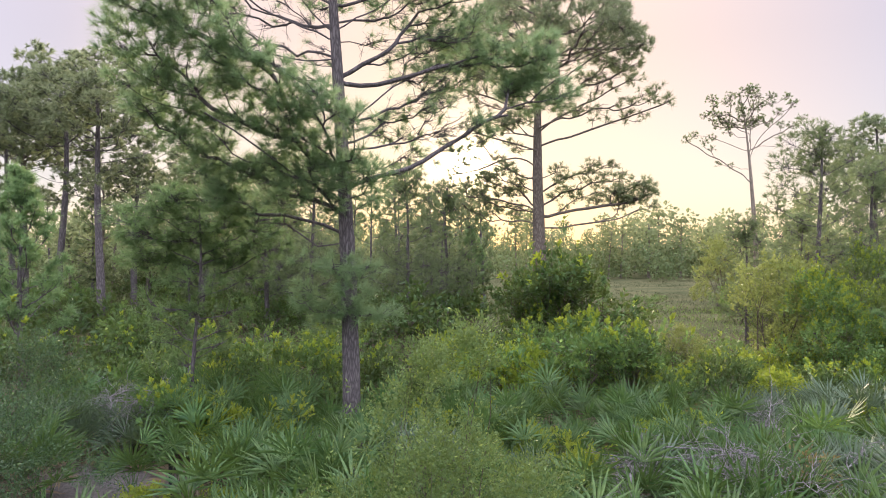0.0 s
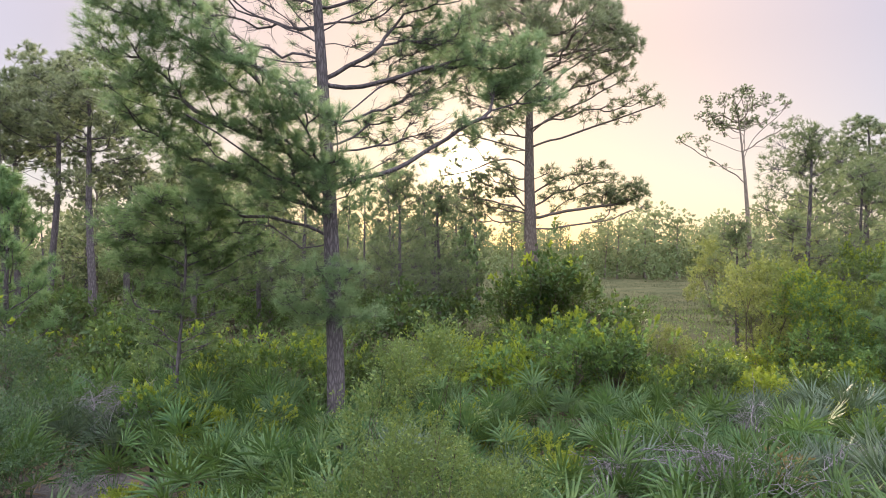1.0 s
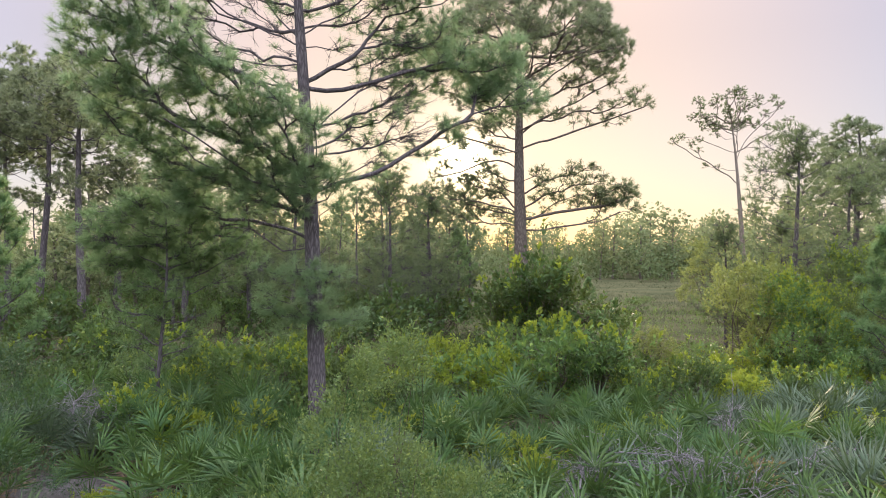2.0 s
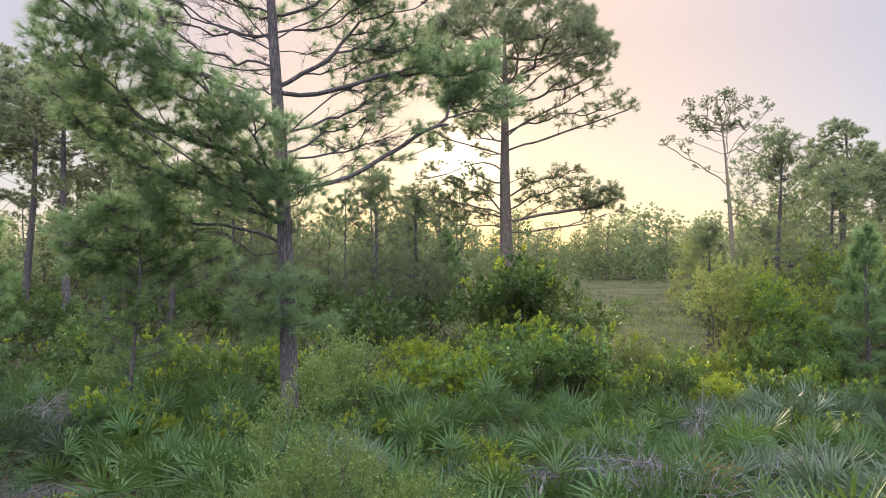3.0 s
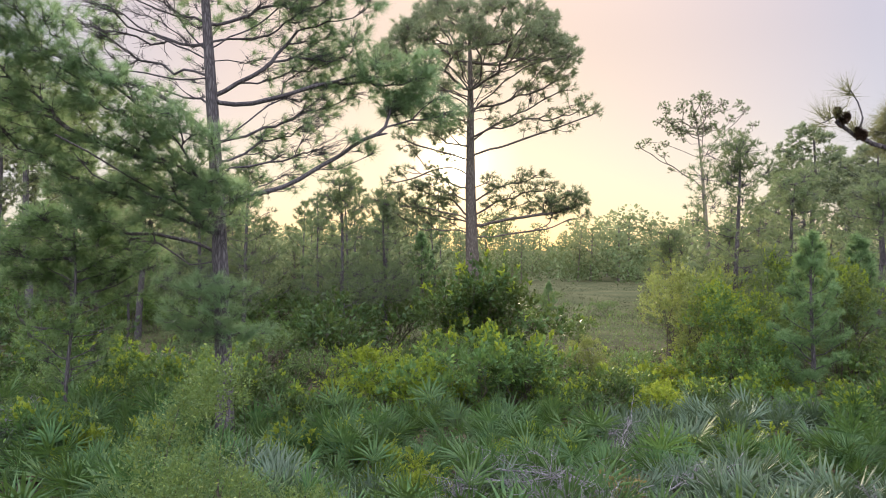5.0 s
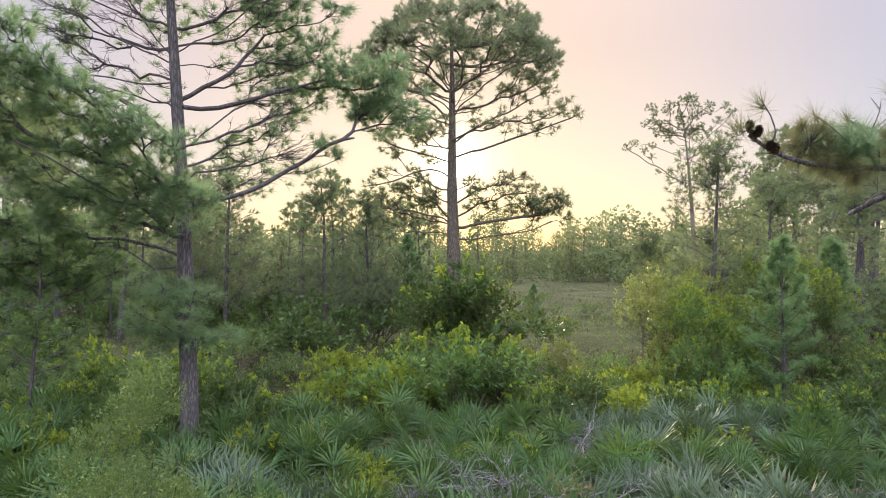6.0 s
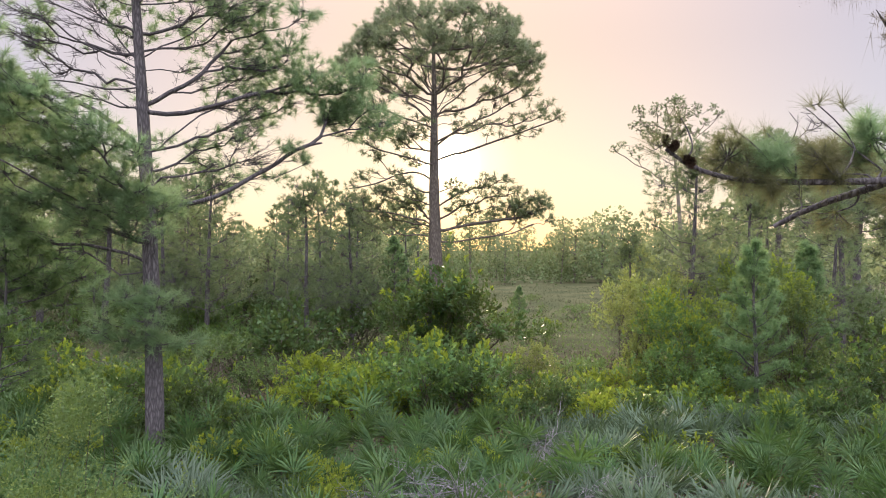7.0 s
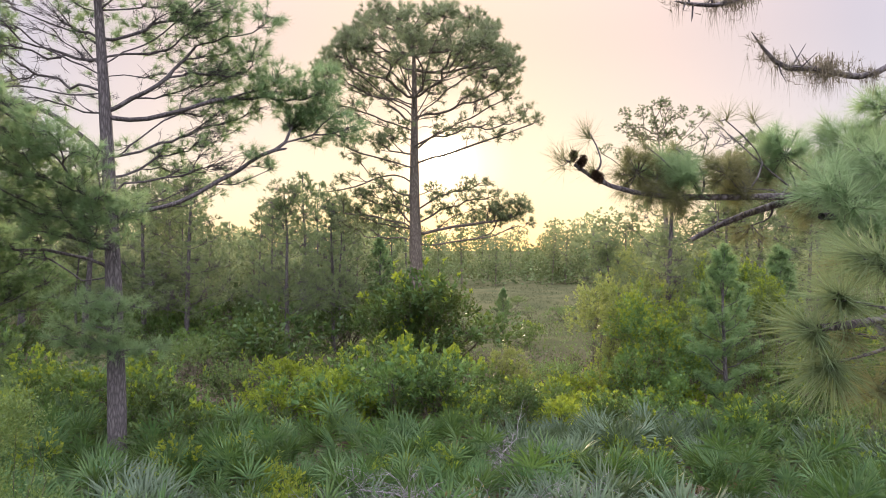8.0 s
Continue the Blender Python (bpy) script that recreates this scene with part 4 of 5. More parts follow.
        line = line + UP * 0.035 * np.sin(np.linspace(0, 26, 26))[:, None] * np.linspace(0.2, 1, 26)[:, None]
        tubes = [tube(line, np.concatenate([np.linspace(0.032, 0.014, 24), [0.01, 0.002]]), 8, 0.12, rng)]
        for k in range(16):
            q, _ = along(line, rng.uniform(0.7, 1.0))
            e = q + rng.normal(0, 0.06, 3) + UP * 0.03
            tubes.append(tube(np.array([q, (q + e) * 0.5 + rng.normal(0, 0.012, 3), e]), [0.006, 0.005, 0.002], 4))
        part("limb", tubes, BARK, root, "dead grey limb hung with air plants", smooth=True)
        for u, m in places:
            q, _ = along(line, u)
            wide = 0.02 + 0.0002 * m
            pts = np.repeat(q[None], m, 0) + rng.normal(0, wide, (m, 3)) * np.array([1.6, 1, 0.7])
            tuft = needles(rng, pts, np.repeat(UP[None], m, 0), 5, 0.06, 0.003, 1.2, 0.2, 0.1)
            hang = needles(rng, pts[:m // 3], -np.repeat(UP[None], m // 3, 0), 3, 0.2, 0.0022, 0.14, 0.3, 0.0)
            part("air_plant", [tuft, hang], MOSS, root, "grey-brown tufted air plant")
    # cones on the lower limb
    for k in range(6):
        q, _ = along(cone_line, rng.uniform(0.9, 1.0))
        q = q + rng.normal(0, 0.035, 3) + UP * 0.04
        cone = []
        for ring in range(9):
            f = ring / 8
            wide = 0.028 * math.sin(math.pi * (0.18 + 0.8 * f)) + 0.004
            for s in range(8):
                a = s * math.pi / 4 + ring * 0.4
                o, tip = np.array([math.cos(a), math.sin(a), 0]), q + UP * (-0.085 * f)
                side = np.array([-math.sin(a), math.cos(a), 0]) * 0.015
                cone.append((np.array([tip, tip + o * wide - side, tip + o * wide * 1.25 + UP * 0.008, tip + o * wide + side]), [[0, 1, 2, 3]]))
        rings = np.linspace(0, 1, 7)
        cone.append(tube(q - UP * 0.085 * rings[:, None], 0.02 * np.sin(math.pi * (0.12 + 0.85 * rings)) + 0.002, 7))
        part("pine_cone", cone, CONE, root, "open brown pine cone")


build_big_pines()
build_pines()
build_overhanging_pine()


# ---- shrubs ----
def shrub(seed, wide, tall, twig_count, per_twig, leaf_len, leaf_wide, material, label, name="shrub", lumps=8, base=0.15, stems=5, spread=0.55, category="shrub", shoots=None, share=0.11):
    """A shrub: stems that fork from the foot, leafy twigs gathered in uneven lumps."""
    rng = np.random.default_rng(seed)
    root = tagged(new(name), label, category)
    fine = (8 / max(8, lumps)) ** 0.5
    cx, cy = rng.normal(0, wide * 0.28, lumps), rng.normal(0, wide * 0.28, lumps)
    off = np.clip((cx ** 2 + cy ** 2) / (0.55 * wide) ** 2, 0, 1)
    centres = np.stack([cx, cy, tall * rng.uniform(0.3 if lumps < 12 else 0.08, 0.85, lumps) * (1 - 0.6 * off)], 1)
    sizes = np.stack([wide * rng.uniform(0.14, 0.34, lumps) * fine, wide * rng.uniform(0.14, 0.34, lumps) * fine, tall * rng.uniform(0.12, 0.28, lumps) * fine], 1)
    pick = rng.integers(0, lumps, twig_count)
    v = unit(rng.normal(0, 1, (twig_count, 3)))
    v[:, 2] = np.where(v[:, 2] < -0.4, -v[:, 2], v[:, 2])
    P = centres[pick] + v * sizes[pick] * (rng.uniform(0.2, 1.0, (twig_count, 1)) ** 0.35) * (1 + rng.exponential(0.2, (twig_count, 1)))
    P[:, 2] = np.maximum(P[:, 2], base * tall * rng.uniform(0.3, 1.3, twig_count))
    D = unit(v + UP * 0.5 + rng.normal(0, 0.25, v.shape))
    for s in range(stems):
        own = [i for i in range(twig_count) if pick[i] % stems == s][:14]
        foot = np.array([*rng.normal(0, wide * 0.06, 2), -0.05])
        hub = centres[s % lumps] * np.array([0.8, 0.8, 0.8])
        u = np.linspace(0, 1, 5)[:, None]
        stem = foot + (hub - foot) * u + np.cumsum(rng.normal(0, 0.02 * tall, (5, 3)), 0) * u
        tubes = [tube(stem, (0.012 * min(tall, 2.0) if lumps != 13 else 0.005) * (1 - 0.6 * u[:, 0]) + 0.004, 5)]
        for i in own:
            q, _ = along(stem, rng.uniform(0.5, 1.0))
            mid = (q + P[i]) * 0.5 + rng.normal(0, 0.04 * tall, 3)
            tubes.append(tube(np.array([q, mid, P[i]]), [0.006, 0.004, 0.002], 3))
        part("stem", tubes, TWIG, root, smooth=True)
    LP = np.repeat(P, per_twig, 0) - np.repeat(D, per_twig, 0) * rng.uniform(-0.06, 0.16, (twig_count * per_twig, 1)) + rng.normal(0, 0.025, (twig_count * per_twig, 3))
    # the highest twigs carry yellower leaves: sunlit tops put into colour
    if shoots:
        high = np.argsort(-(P[:, 2] + rng.normal(0, 0.1 * tall, twig_count)))[: int(twig_count * share)]
        n = 9
        SP = np.repeat(P[high] + D[high] * 0.05, n, 0) + np.repeat(unit(D[high] + UP), n, 0) * rng.uniform(0, 0.1, (len(high) * n, 1))
        tagged(part("new_growth", [leaves(rng, SP, np.repeat(unit(D[high] + UP), n, 0), leaf_len * 0.9, leaf_wide, 0.6)], shoots, root, "yellow-green top shoots, sunlit look put into their colour"), kind="stuff")
    part("foliage", [leaves(rng, LP, np.repeat(D, per_twig, 0), leaf_len, leaf_wide, spread)], material, root)
    return root


def build_shrubs():
    rng = np.random.default_rng(8)
    kinds = [
        shrub(60, 1.9, 1.7, 210, 11, 0.11, 0.055, LEAF_YELLOW, "yellow-green leafy shrub in the undergrowth"),
        shrub(61, 2.0, 1.8, 210, 11, 0.115, 0.055, LEAF_GREEN, "green leafy shrub in the undergrowth", lumps=9, shoots=LEAF_YELLOW),
        shrub(62, 1.8, 1.5, 220, 11, 0.09, 0.045, LEAF_YELLOW, "low yellow-green shrub among palmettos", lumps=9),
        shrub(63, 2.0, 1.9, 240, 11, 0.09, 0.038, LEAF_GREY, "grey-green fine-leaved shrub in the undergrowth"),
        shrub(64, 2.1, 1.9, 240, 11, 0.1, 0.05, LEAF_DARK, "dark green dense shrub in the wood", lumps=9, shoots=LEAF_YELLOW, share=0.05),
        shrub(66, 2.1, 1.9, 130, 10, 0.13, 0.07, LEAF_DARK, "dark green dense shrub in the shade of the wood"),
        shrub(67, 2.0, 1.9, 130, 10, 0.13, 0.065, LEAF_GREEN, "green leafy shrub in the wood"),
        shrub(65, 1.3, 1.3, 160, 8, 0.06, 0.026, LEAF_RUST, "half-dead shrub with brown leaves", lumps=9),
    ]
    used = set()

    def put(k, x, y, s, turn=None):
        turn = float(rng.uniform(0, 360)) if turn is None else turn
        z = ground_height(x, y)
        if k in used:
            again(kinds[k], x, y, z, turn, s)
        else:
            used.add(k)
            placed(kinds[k], x, y, z, turn, s)

    # the bright belt behind the palmettos
    for i in range(64):
        x, y = -9.5 + 21.0 * ((i * 0.618) % 1.0), 15.2 + 7.0 * ((i * 0.755 + 0.13) % 1.0)
        if math.hypot(x + 1.8, y - 14.4) < 0.9:
            continue
        k = int(rng.choice([0, 1, 1, 2, 3, 4, 4])) if x > -3 else int(rng.choice([0, 1, 1, 1, 3, 4, 4, 4]))
        put(k, x, y, float(rng.uniform(0.55, 1.3)) * (1.05 if x < 5 else 0.85))
    # understorey of the wood, darker
    for i in range(58):
        x, y = -28 + 29 * ((i * 0.618 + 0.3) % 1.0), 23 + 26 * ((i * 0.569 + 0.1) % 1.0)
        put(int(rng.choice([5, 5, 6])), x, y, float(rng.uniform(1.1, 1.7)))
    # round the foot of the flat-topped pine
    for x, y, s, k in ((3.1, 27.4, 1.95, 4), (4.2, 27.7, 2.4, 4), (4.9, 28.0, 2.0, 4), (3.7, 26.9, 1.2, 1), (4.4, 26.6, 1.0, 4)):
        put(k, x, y, s)
    # scattered in and beyond the meadow
    for x, y, s, k in ((3.2, 18.0, 1.5, 1), (2.0, 18.5, 1.25, 0), (4.5, 18.4, 1.25, 1), (0.7, 18.6, 1.0, 0), (8.8, 20.0, 0.95, 0), (7.9, 18.6, 0.8, 0), (6.2, 21.2, 0.9, 1), (9.4, 34, 0.7, 1), (11.0, 52, 1.0, 3), (13.5, 47, 0.8, 3), (8.0, 43, 0.6, 1), (16, 38, 1.5, 6), (19, 33, 1.9, 6),
                       (22, 30, 1.9, 5), (17.5, 30, 1.7, 6), (15.5, 31.5, 1.6, 6), (25, 32, 2.0, 6), (18.5, 22, 1.6, 5), (16.5, 19.5, 1.5, 1), (21, 25, 1.8, 5)):
        put(k, x, y, s)
    # between the palmettos
    for x, y, s, k in ((1.1, 7.5, 0.7, 2), (2.3, 11.4, 0.85, 2), (1.9, 12.3, 0.8, 0), (3.6, 12.7, 0.8, 2), (4.6, 13.6, 0.75, 0), (-3.4, 13.2, 0.9, 0), (-4.8, 14.2, 1.0, 2), (-3.2, 10.2, 0.6, 2),
                       (-4.2, 9.7, 0.62, 2), (6.4, 9.6, 0.72, 7), (7.0, 13.4, 0.7, 2), (8.4, 13.6, 0.7, 0), (9.6, 12.4, 0.7, 7), (0.2, 13.6, 0.9, 0), (5.0, 9.3, 1.1, 7), (-5.0, 13.7, 0.95, 1), (-5.5, 14.0, 0.9, 3), (-0.8, 12.6, 0.75, 2),
                       (5.2, 14.4, 0.8, 7), (10.8, 14.8, 0.9, 1), (12.2, 13.2, 0.8, 4), (11.6, 15.0, 0.9, 1), (12.8, 15.6, 1.0, 4), (13.6, 14.2, 0.9, 1), (14.3, 16.2, 1.1, 3), (11.0, 12.6, 0.7, 3), (12.6, 11.8, 0.8, 1), (15.2, 18.0, 1.2, 4), (5.4, 11.2, 0.6, 7)):
        put(k, x, y, s)
    # taller shrubs with shapes of their own
    # extra yellow leaves on this one stand in for golden sunlight
    big = shrub(70, 2.9, 4.7, 1500, 10, 0.085, 0.045, LEAF_GREEN, "tall yellow-green leafy shrub at the meadow edge", "tall_shrub", 22, 0.1, 7, shoots=LEAF_YELLOW, share=0.35)
    placed(big, 10.6, 19.3)
    big2 = shrub(71, 3.4, 4.4, 1400, 9, 0.085, 0.045, LEAF_OLIVE, "tall dull green shrub beside the yellow-green one", "tall_shrub", 18, 0.1, 6, shoots=LEAF_YELLOW)
    placed(big2, 14.0, 20.4)
    pale = shrub(74, 2.8, 4.5, 900, 9, 0.1, 0.055, LEAF_PALE, "tall pale green leafy shrub beside the meadow", "tall_shrub", 16, 0.1, 6)
    placed(pale, 9.9, 21.6)
    again(pale, 6.85, 20.7, 0, 30, 0.48)
    again(pale, 17.8, 46.0, 0, 130, 1.25)
    again(pale, 11.9, 24.6, 0, 260, 1.0)
    again(pale, 15.2, 30.0, 0, 70, 1.05)
    again(pale, 18.8, 36.0, 0, 200, 1.2)
    again(big2, 12.4, 21.0, 0, 90, 0.8)
    again(big2, 14.8, 23.6, 0, 250, 1.1)
    grey = shrub(72, 2.2, 3.6, 1400, 17, 0.045, 0.02, LEAF_OLIVE, "tall airy grey-green shrub among palmettos", "tall_shrub", 13, 0.1, 4, 0.7)
    placed(grey, 0.3, 6.95)
    again(grey, -0.2, 7.4, 0, 140, 0.92)
    left = shrub(73, 2.6, 3.5, 1150, 14, 0.04, 0.02, LEAF_DEEP, "dark fine-leaved shrub beside bare sand", "tall_shrub", 7, 0.1, 6, 0.7)
    placed(left, -5.75, 8.9)
    again(left, -7.8, 11.6, 0, 120, 1.05)
    again(left, 8.6, 7.4, 0, 200, 0.62)


build_shrubs()


# ---- saw palmettos ----
def frond_mesh(seed, material, blades=13, stalk=0.62, size=0.66, fold=0.7):
    """A fan leaf: a stalk and stiff pointed blades, folded along the rib, fanned out from its end."""
    rng = np.random.default_rng(seed)
    hub = np.array([0.0, 0.07, stalk])
    ring = [np.array([math.cos(a), math.sin(a), 0.0]) * 0.011 for a in (0.5, 2.6, 4.7)]
    V = [hub] + [r for r in ring] + [r * 0.7 + np.array([0.0, 0.02, stalk * 0.55]) for r in ring]
    F = []
    for i in range(3):
        a, b, c, d = 1 + i, 1 + (i + 1) % 3, 4 + i, 4 + (i + 1) % 3
        F += [[a, b, d], [a, d, c], [c, d, 0]]
    for i in range(blades):
        a = radians(-80 + 160 * i / (blades - 1) + rng.normal(0, 3.0))
        ln = size * (0.72 + 0.28 * math.cos(a * 0.75)) * rng.uniform(0.88, 1.08)
        back = 0.14 + 0.2 * (1 - math.cos(a)) + rng.normal(0, 0.07)
        d = unit(np.array([math.sin(a), back, math.cos(a)]))
        side = unit(np.cross(d, np.array([0.0, 1.0, 0.25 * (1 if i % 2 else -1)])))
        nrm = np.cross(side, d)
        w = 0.0185 * rng.uniform(0.85, 1.2)
        droop = np.array([0, 0.05, -0.12 * rng.uniform(0.2, 1.4)]) * ln
        k = len(V)
        V += [hub + d * ln * 0.42 + side * w + nrm * w * fold, hub + d * ln * 0.42, hub + d * ln * 0.42 - side * w + nrm * w * fold, hub + d * ln + droop]
        F += [[0, k, k + 1], [0, k + 1, k + 2], [k, k + 3, k + 1], [k + 1, k + 3, k + 2]]
    return mesh_of("frond", [(np.array(V), F)], material)


def build_palmettos():
    rng = np.random.default_rng(9)
    green = [frond_mesh(80 + i, PALMETTO, 12 + i % 4, 0.5 + 0.08 * i, 0.54 + 0.05 * (i % 3)) for i in range(5)]
    pale = [frond_mesh(90 + i, PALMETTO_PALE, 13, 0.5 + 0.08 * i, 0.58) for i in range(3)]
    dead = [frond_mesh(95 + i, PALMETTO_DEAD, 12, 0.5, 0.5, 0.9) for i in range(2)]
    kinds = []
    for k in range(9):
        silvery = k >= 6
        root = tagged(new("saw_palmetto"), "silvery-green saw palmetto with stiff fan fronds" if silvery else "green saw palmetto with stiff fan fronds", "palmetto", "saw palmettos")
        u = np.linspace(0, 1, 5)[:, None]
        stem = np.concatenate([0.25 * u, 0.05 * u, 0.2 * u ** 1.5 - 0.02], 1)
        part("stem", [tube(stem, 0.06 - 0.02 * u[:, 0], 6, 0.1, rng)], TWIG, root)
        n = 11 + k % 3
        for i in range(n):
            old = i >= n - (2 if k % 2 else 1)
            pool = dead if old else (pale if silvery else green)
            ob = new("frond", pool[int(rng.integers(len(pool)))])
            ob.parent = root
            ring = (i + 0.5) / n
            out = rng.uniform(62, 88) if old else 3 + 40 * ring + rng.normal(0, 5)
            ob.matrix_basis = Matrix.Translation((0.22 + rng.normal(0, 0.05), 0.04 + rng.normal(0, 0.05), 0.14)) @ pose(0, 0, 0, 0, 0, i * 137.5 + rng.normal(0, 12)) @ pose(0, 0, 0, -out, 0, rng.normal(0, 14)) \
                @ Matrix.Scale(float(rng.uniform(0.82, 1.12)), 4)
            if old:
                tagged(ob, "dead tan frond")
        kinds.append(root)
    clear = ((0.3, 6.95, 0.6), (-0.45, 7.9, 0.4), (3.85, 9.7, 0.5), (-5.7, 8.9, 1.2), (-1.82, 14.4, 0.45), (-4.0, 10.3, 0.7), (-3.4, 8.8, 0.6), (-4.3, 9.2, 0.5), (-4.9, 10.4, 0.6), (-5.7, 11.9, 1.0), (-4.2, 11.1, 0.4), (-3.75, 9.9, 0.5), (10.9, 19.6, 2.0), (1.1, 7.5, 0.35))
    spots, tries = [], 0
    while len(spots) < 296 and tries < 9000:
        tries += 1
        x, y = rng.uniform(-8.5, 13.5), rng.uniform(6.6, 15.6)
        if tries % 12 == 0:
            x, y = rng.uniform(-11, -3), rng.uniform(15, 22)
        if x < -5.5 and y < 10.5 or (y < 15 and (x < -0.62 * y - 0.5 or x > 4.6 + 0.68 * y)) or any(math.hypot(x - a, y - b) < r for a, b, r in clear):
            continue
        gap = 0.54 if y < 17 else 1.2
        if all((x - a) ** 2 + (y - b) ** 2 > gap * gap for a, b in spots):
            spots.append((x, y))
    for i, (x, y) in enumerate(spots):
        shine = math.sin(x * 0.9 + 1.0) + math.cos(y * 1.1 + x * 0.3) + (1.1 if x > 3 else 0)
        k = int(rng.integers(6, 9)) if shine > 1.3 else int(rng.integers(0, 6))
        s, turn = float(rng.uniform(0.75, 1.15)), float(rng.uniform(0, 360))
        z = ground_height(x, y)
        if kinds[k].location.length < 0.01:
            placed(kinds[k], x, y, z, turn, s)
        else:
            again(kinds[k], x, y, z, turn, s)


build_palmettos()


# ---- dead branches, a stake ----
def fallen_branch(seed, length, label):
    rng = np.random.default_rng(seed)
    u = np.linspace(0, 1, 9)[:, None]
    pts = np.concatenate([length * (u - 0.5), 0.1 * length * np.sin(3 * u), 0.06 * length * u ** 2 + 0.02], 1) + np.cumsum(rng.normal(0, 0.012 * length, (9, 3)), 0)
    tubes = [tube(pts, 0.01 * (1 - 0.7 * u[:, 0]) + 0.004, 5)]
    for k in range(24):
        p, tan = along(pts, 0.1 + 0.9 * k / 24)
        way = unit(tan * 0.6 + rng.normal(0, 0.6, 3) * np.array([1, 1, 0.5]))
        ln = length * rng.uniform(0.15, 0.4)
        q = p + way * ln * u + UP * 0.1 * ln * np.sin(4 * u) + np.cumsum(rng.normal(0, 0.02 * ln, (9, 3)), 0)
        tubes.append(tube(q, 0.004 * (1 - 0.6 * u[:, 0]) + 0.0015, 4))
        for j in range(4):
            a, at = along(q, rng.uniform(0.3, 1))
            w2 = unit(at + rng.normal(0, 0.8, 3))
            tubes.append(tube(np.array([a, a + w2 * ln * 0.15, a + w2 * ln * 0.3 + UP * 0.03]), [0.004, 0.003, 0.0015], 3))
    return tagged(part("dead_branch", tubes, DEADWOOD, smooth=True), label, "dead branch", "dead branches among the palmettos")


def dead_shrub(seed, wide, tall):
    """A dead standing shrub: arching bare stems and a haze of grey twigs."""
    rng = np.random.default_rng(seed)
    root = tagged(new("dead_shrub"), "dead grey shrub with bare tangled twigs", "dead shrub")
    u = np.linspace(0, 1, 7)[:, None]
    for k in range(10):
        az = k * 2.4 + rng.uniform(-0.3, 0.3)
        out = np.array([math.cos(az), math.sin(az), 0]) * wide * 0.5 * rng.uniform(0.4, 1.0)
        stem = out * u + UP * tall * rng.uniform(0.55, 1.0) * np.sin(u * rng.uniform(1.2, 2.1)) + np.cumsum(rng.normal(0, 0.02, (7, 3)), 0) - UP * 0.03 * (1 - u)
        tubes = [tube(stem, 0.0065 * (1 - 0.7 * u[:, 0]) + 0.002, 4)]
        for j in range(14):
            p, tan = along(stem, rng.uniform(0.3, 1))
            way = unit(tan + rng.normal(0, 0.8, 3))
            ln = rng.uniform(0.15, 0.5)
            q = p + way * ln * u - UP * 0.15 * ln * u ** 2 + np.cumsum(rng.normal(0, 0.008, (7, 3)), 0)
            tubes.append(tube(q, 0.004 * (1 - 0.6 * u[:, 0]) + 0.0014, 3))
            for s in range(2):
                a, at = along(q, rng.uniform(0.3, 0.9))
                e = a + unit(at + rng.normal(0, 0.7, 3)) * ln * 0.4
                tubes.append(tube(np.array([a, (a + e) * 0.5, e]), [0.0026, 0.002, 0.001], 3))
        part("stem", tubes, DEADWOOD, root, smooth=True)
    return root


def build_litter():
    rng = np.random.default_rng(14)
    kinds = [fallen_branch(100 + i, 1.5 + 0.3 * i, "weathered grey dead branch lying on palmettos") for i in range(3)]
    spots = [(3.5, 9.9, 0.95), (3.9, 10.0, 1.05), (4.3, 9.8, 0.95), (4.9, 10.1, 0.85), (4.0, 10.4, 0.95), (5.3, 9.6, 0.8), (0.6, 8.4, 0.7), (1.1, 8.9, 0.6), (4.6, 9.2, 0.7), (3.6, 9.7, 0.75), (9.2, 9.4, 0.7), (9.7, 9.9, 0.8),
             (8.9, 10.2, 0.7), (2.4, 9.6, 0.6), (3.1, 10.6, 0.8), (-6.1, 13.6, 1.1), (-5.6, 13.9, 1.0), (-5.4, 12.1, 0.05), (6.4, 10.6, 0.8), (5.8, 12.4, 0.9)]
    for i, (x, y, z) in enumerate(spots):
        turn, s = float(rng.uniform(0, 360)), float(rng.uniform(0.7, 1.1))
        if i < 3:
            placed(kinds[i], x, y, z, turn, s, float(rng.normal(0, 10)))
        else:
            again(kinds[i % 3], x, y, z, turn, s, float(rng.normal(0, 10)))
    brush = dead_shrub(110, 1.1, 1.35)
    placed(brush, 3.9, 9.6, 0, 0, 0.9)
    for x, y, s, turn in ((0.9, 7.3, 0.7, 150), (8.5, 9.2, 0.85, 220), (-6.0, 13.7, 0.85, 300), (2.6, 10.4, 0.72, 20), (5.9, 12.6, 0.8, 100), (-1.2, 10.2, 0.6, 200)):
        again(brush, x, y, 0, turn, s)
    stake = tagged(new("stake"), "short dark metal stake standing among palmettos", "stake")
    placed(stake, -4.4, 11.6)
    part("post", [tube(np.array([[0, 0, -0.1], [0, 0, 0.3], [0, 0, 0.55]]), [0.03, 0.03, 0.03], 8)], STAKE, stake)
    part("cap", [tube(np.array([[0, 0, 0.55], [0, 0, 0.565], [0, 0, 0.58], [0, 0, 0.585]]), [0.036, 0.036, 0.028, 0.001], 8)], STAKE, stake)


build_litter()


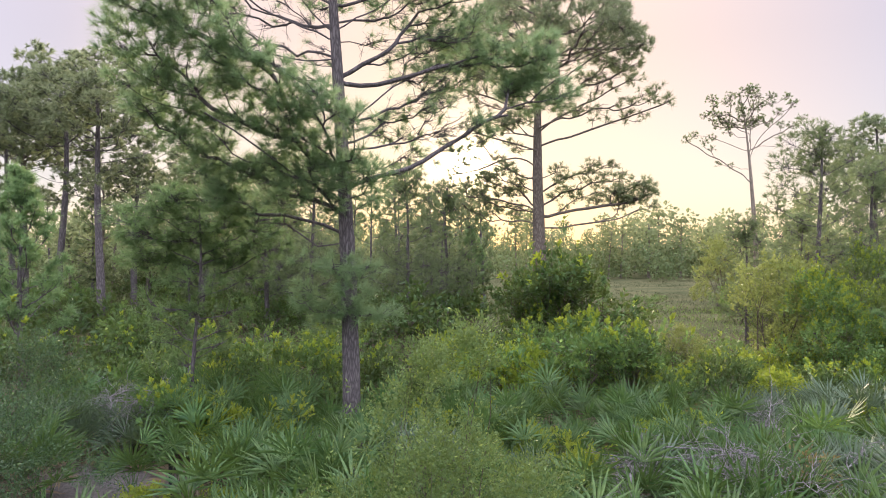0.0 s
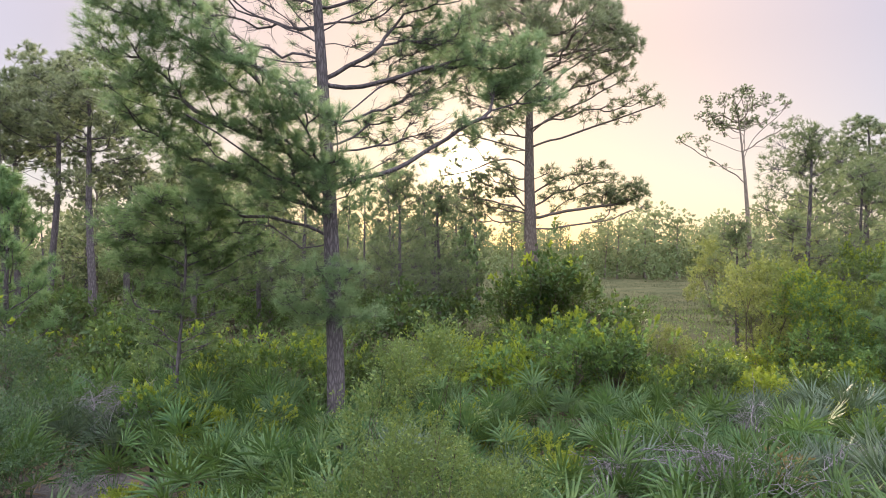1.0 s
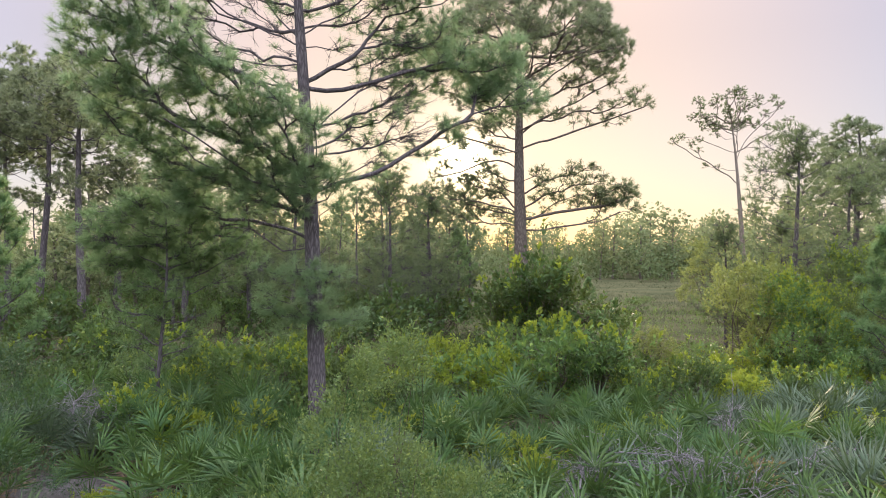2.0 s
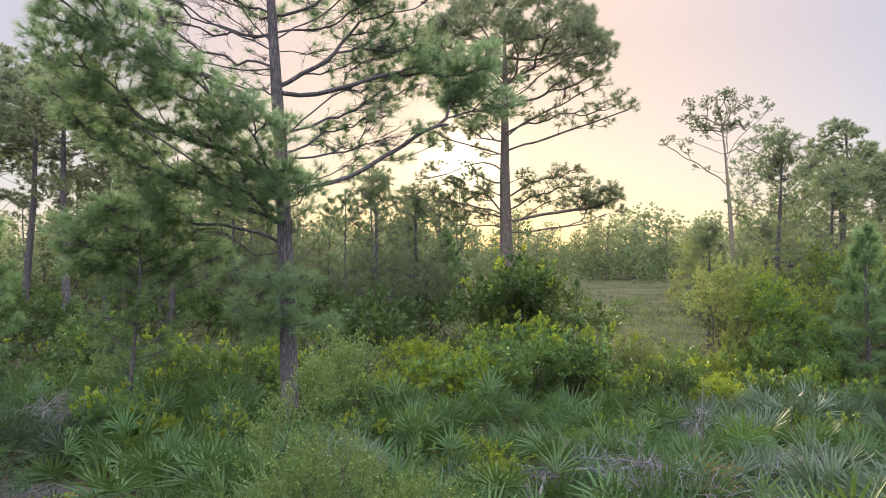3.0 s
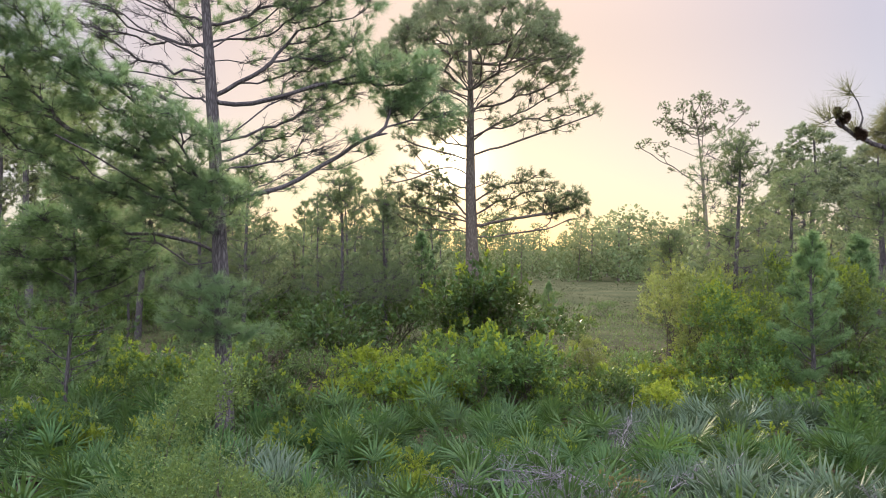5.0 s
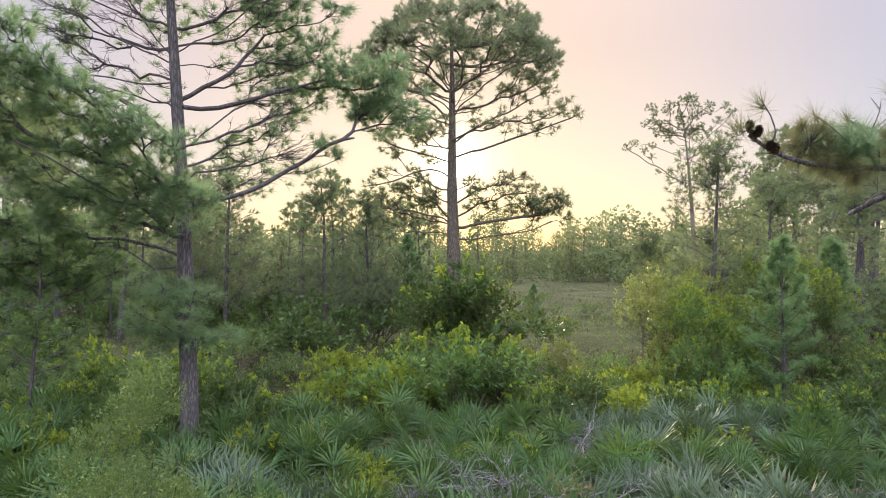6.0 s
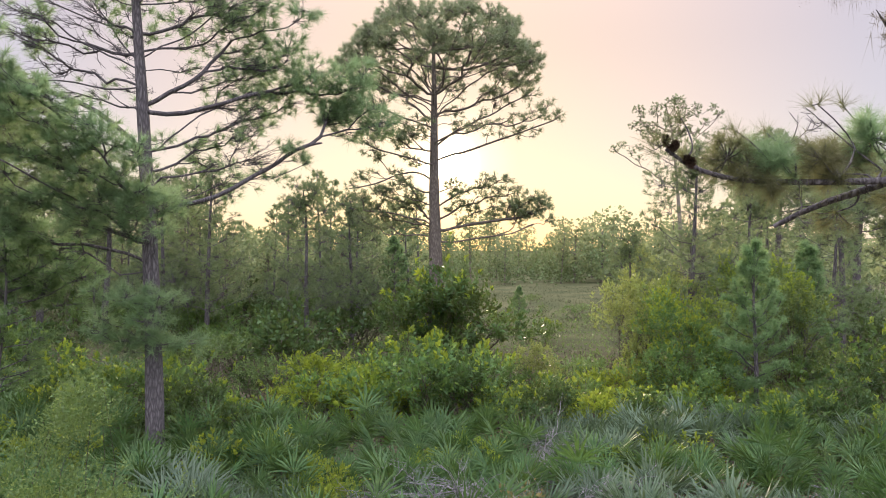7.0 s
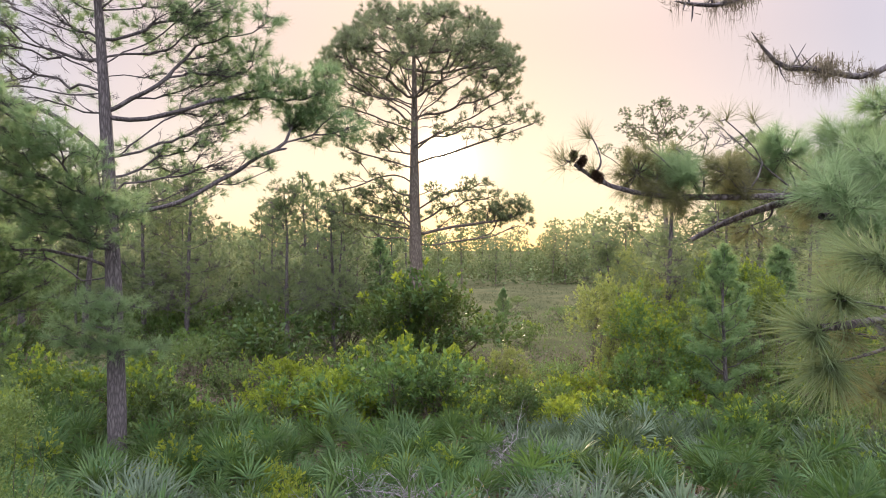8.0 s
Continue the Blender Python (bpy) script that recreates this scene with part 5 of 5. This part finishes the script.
# ---- distance: far trees, thickets, meadow grass, ground cover ----
def broadleaf(seed, height, low, wide, material, n=560, leaf=0.56):
    """A far tree: forked stem and a loose crown of leaves in uneven lumps."""
    rng = np.random.default_rng(seed)
    root = tagged(new("far_tree"), "green far-wood tree, leaves paled for haze", "tree")
    u = np.linspace(0, 1, 8)[:, None]
    stem = np.concatenate([rng.normal(0, 0.3) * u, rng.normal(0, 0.3) * u, height * 0.9 * u - 0.1], 1) + np.cumsum(rng.normal(0, 0.05, (8, 3)), 0) * u
    tubes = [tube(stem, 0.16 * (1 - 0.85 * u[:, 0]) + 0.02, 6)]
    lumps = 13
    az = np.arange(lumps) * 2.4
    z = low + (height * 0.93 - low) * (np.arange(lumps) + 0.6) / lumps
    r = wide * 0.5 * np.sin(math.pi * (0.12 + 0.8 * (np.arange(lumps) + 0.5) / lumps)) ** 0.7 * rng.uniform(0.35, 0.85, lumps)
    C = np.stack([np.cos(az) * r, np.sin(az) * r, z], 1)
    for c in C:
        p, _ = along(stem, max(0.1, (c[2] - 0.8) / (height * 0.9)))
        tubes.append(tube(np.array([p, (p + c) * 0.5 + UP * 0.1, c]), [0.06, 0.04, 0.015], 4))
    part("trunk", tubes, BARK_WARM, root, smooth=True)
    pick = rng.integers(0, lumps, n)
    v = unit(rng.normal(0, 1, (n, 3)))
    P = C[pick] + v * (rng.uniform(0.3, 1, (n, 1)) ** 0.5) * np.array([0.24, 0.24, 0.15]) * wide * rng.uniform(0.7, 1.15, (lumps, 1))[pick]
    part("crown", [leaves(rng, P, v, leaf, leaf * 0.66, 0.8)], material, root)
    return root


def build_far():
    rng = np.random.default_rng(16)
    kinds = [broadleaf(120 + k, ht, z0, wide, mat) for k, (ht, z0, wide, mat) in enumerate(((10.5, 2.6, 6.0, LEAF_FAR_HAZED), (8.5, 1.6, 5.6, LEAF_FAR_HAZED), (12.0, 4.6, 4.8, LEAF_FAR_HAZED), (7.0, 1.0, 4.8, LEAF_FAR_HAZED)))]
    for i in range(190):
        x, y = -85 + 210 * ((i * 0.618) % 1.0), 92 + 75 * ((i * 0.755) % 1.0)
        s, turn = float(rng.uniform(0.62, 1.0)), float(rng.uniform(0, 360))
        if i < 4:
            placed(kinds[i], x, y, 0, turn, s)
        else:
            again(kinds[i % 4], x, y, 0, turn, s)
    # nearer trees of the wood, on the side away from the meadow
    close = [broadleaf(130 + k, ht, z0, wide, LEAF_FAR_HAZED, 1250, 0.31) for k, (ht, z0, wide) in enumerate(((10.0, 2.6, 5.2), (8.5, 1.6, 4.6), (7.0, 1.0, 4.4)))]
    for i in range(90):
        x, y = -46 + 48 * ((i * 0.618 + 0.2) % 1.0), 40 + 48 * ((i * 0.755 + 0.4) % 1.0)
        tree, turn, s = close[i % 3], float(rng.uniform(0, 360)), float(rng.uniform(0.45, 0.95))
        if i < 3:
            placed(tree, x, y, 0, turn, s)
        else:
            again(tree, x, y, 0, turn, s)
    for x, y, s in ((-8, 43, 0.72), (-6.5, 47, 0.85), (-4.8, 44, 0.55), (-11.5, 45, 0.85), (-18, 44, 0.9)):
        again(close[int(rng.integers(3))], x, y, 0, float(rng.uniform(0, 360)), s)
    for x, y, s in ((28, 98, 1.15), (33, 100, 1.1), (24, 97, 1.0), (38, 102, 1.2), (31, 104, 1.25), (25, 58, 0.85), (27, 52, 0.8), (25, 50, 0.7), (29, 47, 0.75), (34, 52, 0.85), (31, 60, 0.8), (38, 45, 0.8), (27, 62, 0.7), (42, 58, 0.9), (36, 70, 0.9), (30, 76, 0.8)):
        again(kinds[int(rng.integers(4))], x, y, 0, float(rng.uniform(0, 360)), s)
    m = 700
    cx, cy = rng.uniform(-90, 120, m), 88 + 60 * rng.random(m) ** 1.4
    size = rng.uniform(1.3, 3.0, m)
    n = 78000
    pick = rng.integers(0, m, n)
    v = unit(rng.normal(0, 1, (n, 3)))
    v[:, 2] = abs(v[:, 2])
    grow = size[pick, None] * rng.uniform(0.55, 1.0, (n, 1)) ** 0.5 * np.array([1.1, 1.1, 2.0])
    P = np.stack([cx[pick], cy[pick], np.full(n, 0.1)], 1) + v * grow
    ob = part("far_thicket", [leaves(rng, P, unit(v + UP * 0.4), 0.46, 0.3, 0.8)], LEAF_THICKET)
    tagged(ob, "thicket of shrubs along the far edge of the meadow", "thicket", kind="stuff")
    n = 50000
    x, y = rng.uniform(-50, 3, n), 44 + 34 * rng.random(n)
    top = 2.6 + 1.2 * np.sin(x * 0.5) * np.sin(y * 0.3 + 1) + 0.8 * np.sin(x * 1.3 + y * 0.7)
    P = np.stack([x, y, np.maximum(0.1, top * rng.random(n) ** 0.8)], 1)
    ob = part("wood_thicket", [leaves(rng, P, np.repeat(UP[None], n, 0), 0.26, 0.15, 1.0)], LEAF_THICKET)
    tagged(ob, "thicket of shrubs under the pines of the wood", "thicket", kind="stuff")
    # meadow
    n = 42000
    y = 24 + 66 * rng.random(n) ** 1.3
    x = rng.uniform(-0.25, 0.75, n) * y
    P = np.stack([x, y, np.zeros(n)], 1)
    v, f = needles(rng, P, np.repeat(UP[None], n, 0), 1, 0.24, 0.035, 0.7, 0.0, 0.05)
    tagged(part("meadow_grass", [(v, f)], GRASS), "dry olive meadow grass", "grass", kind="stuff")
    # low leafy cover between the plants
    n = 38000
    y = 13 + 34 * rng.random(n) ** 1.3
    x = rng.uniform(-0.95, 0.85, n) * y + 2
    P = np.stack([x, y, 0.05 + 0.45 * rng.random(n) ** 1.5], 1)
    keep = ~((x < -4.7) & (x > -6.7) & (y < 13.2))
    P = P[keep]
    tagged(part("ground_cover", [leaves(rng, P, np.repeat(UP[None], len(P), 0), 0.13, 0.06, 0.9)], LEAF_GREEN), "low leafy ground cover between the shrubs", "ground cover", kind="stuff")


build_far()
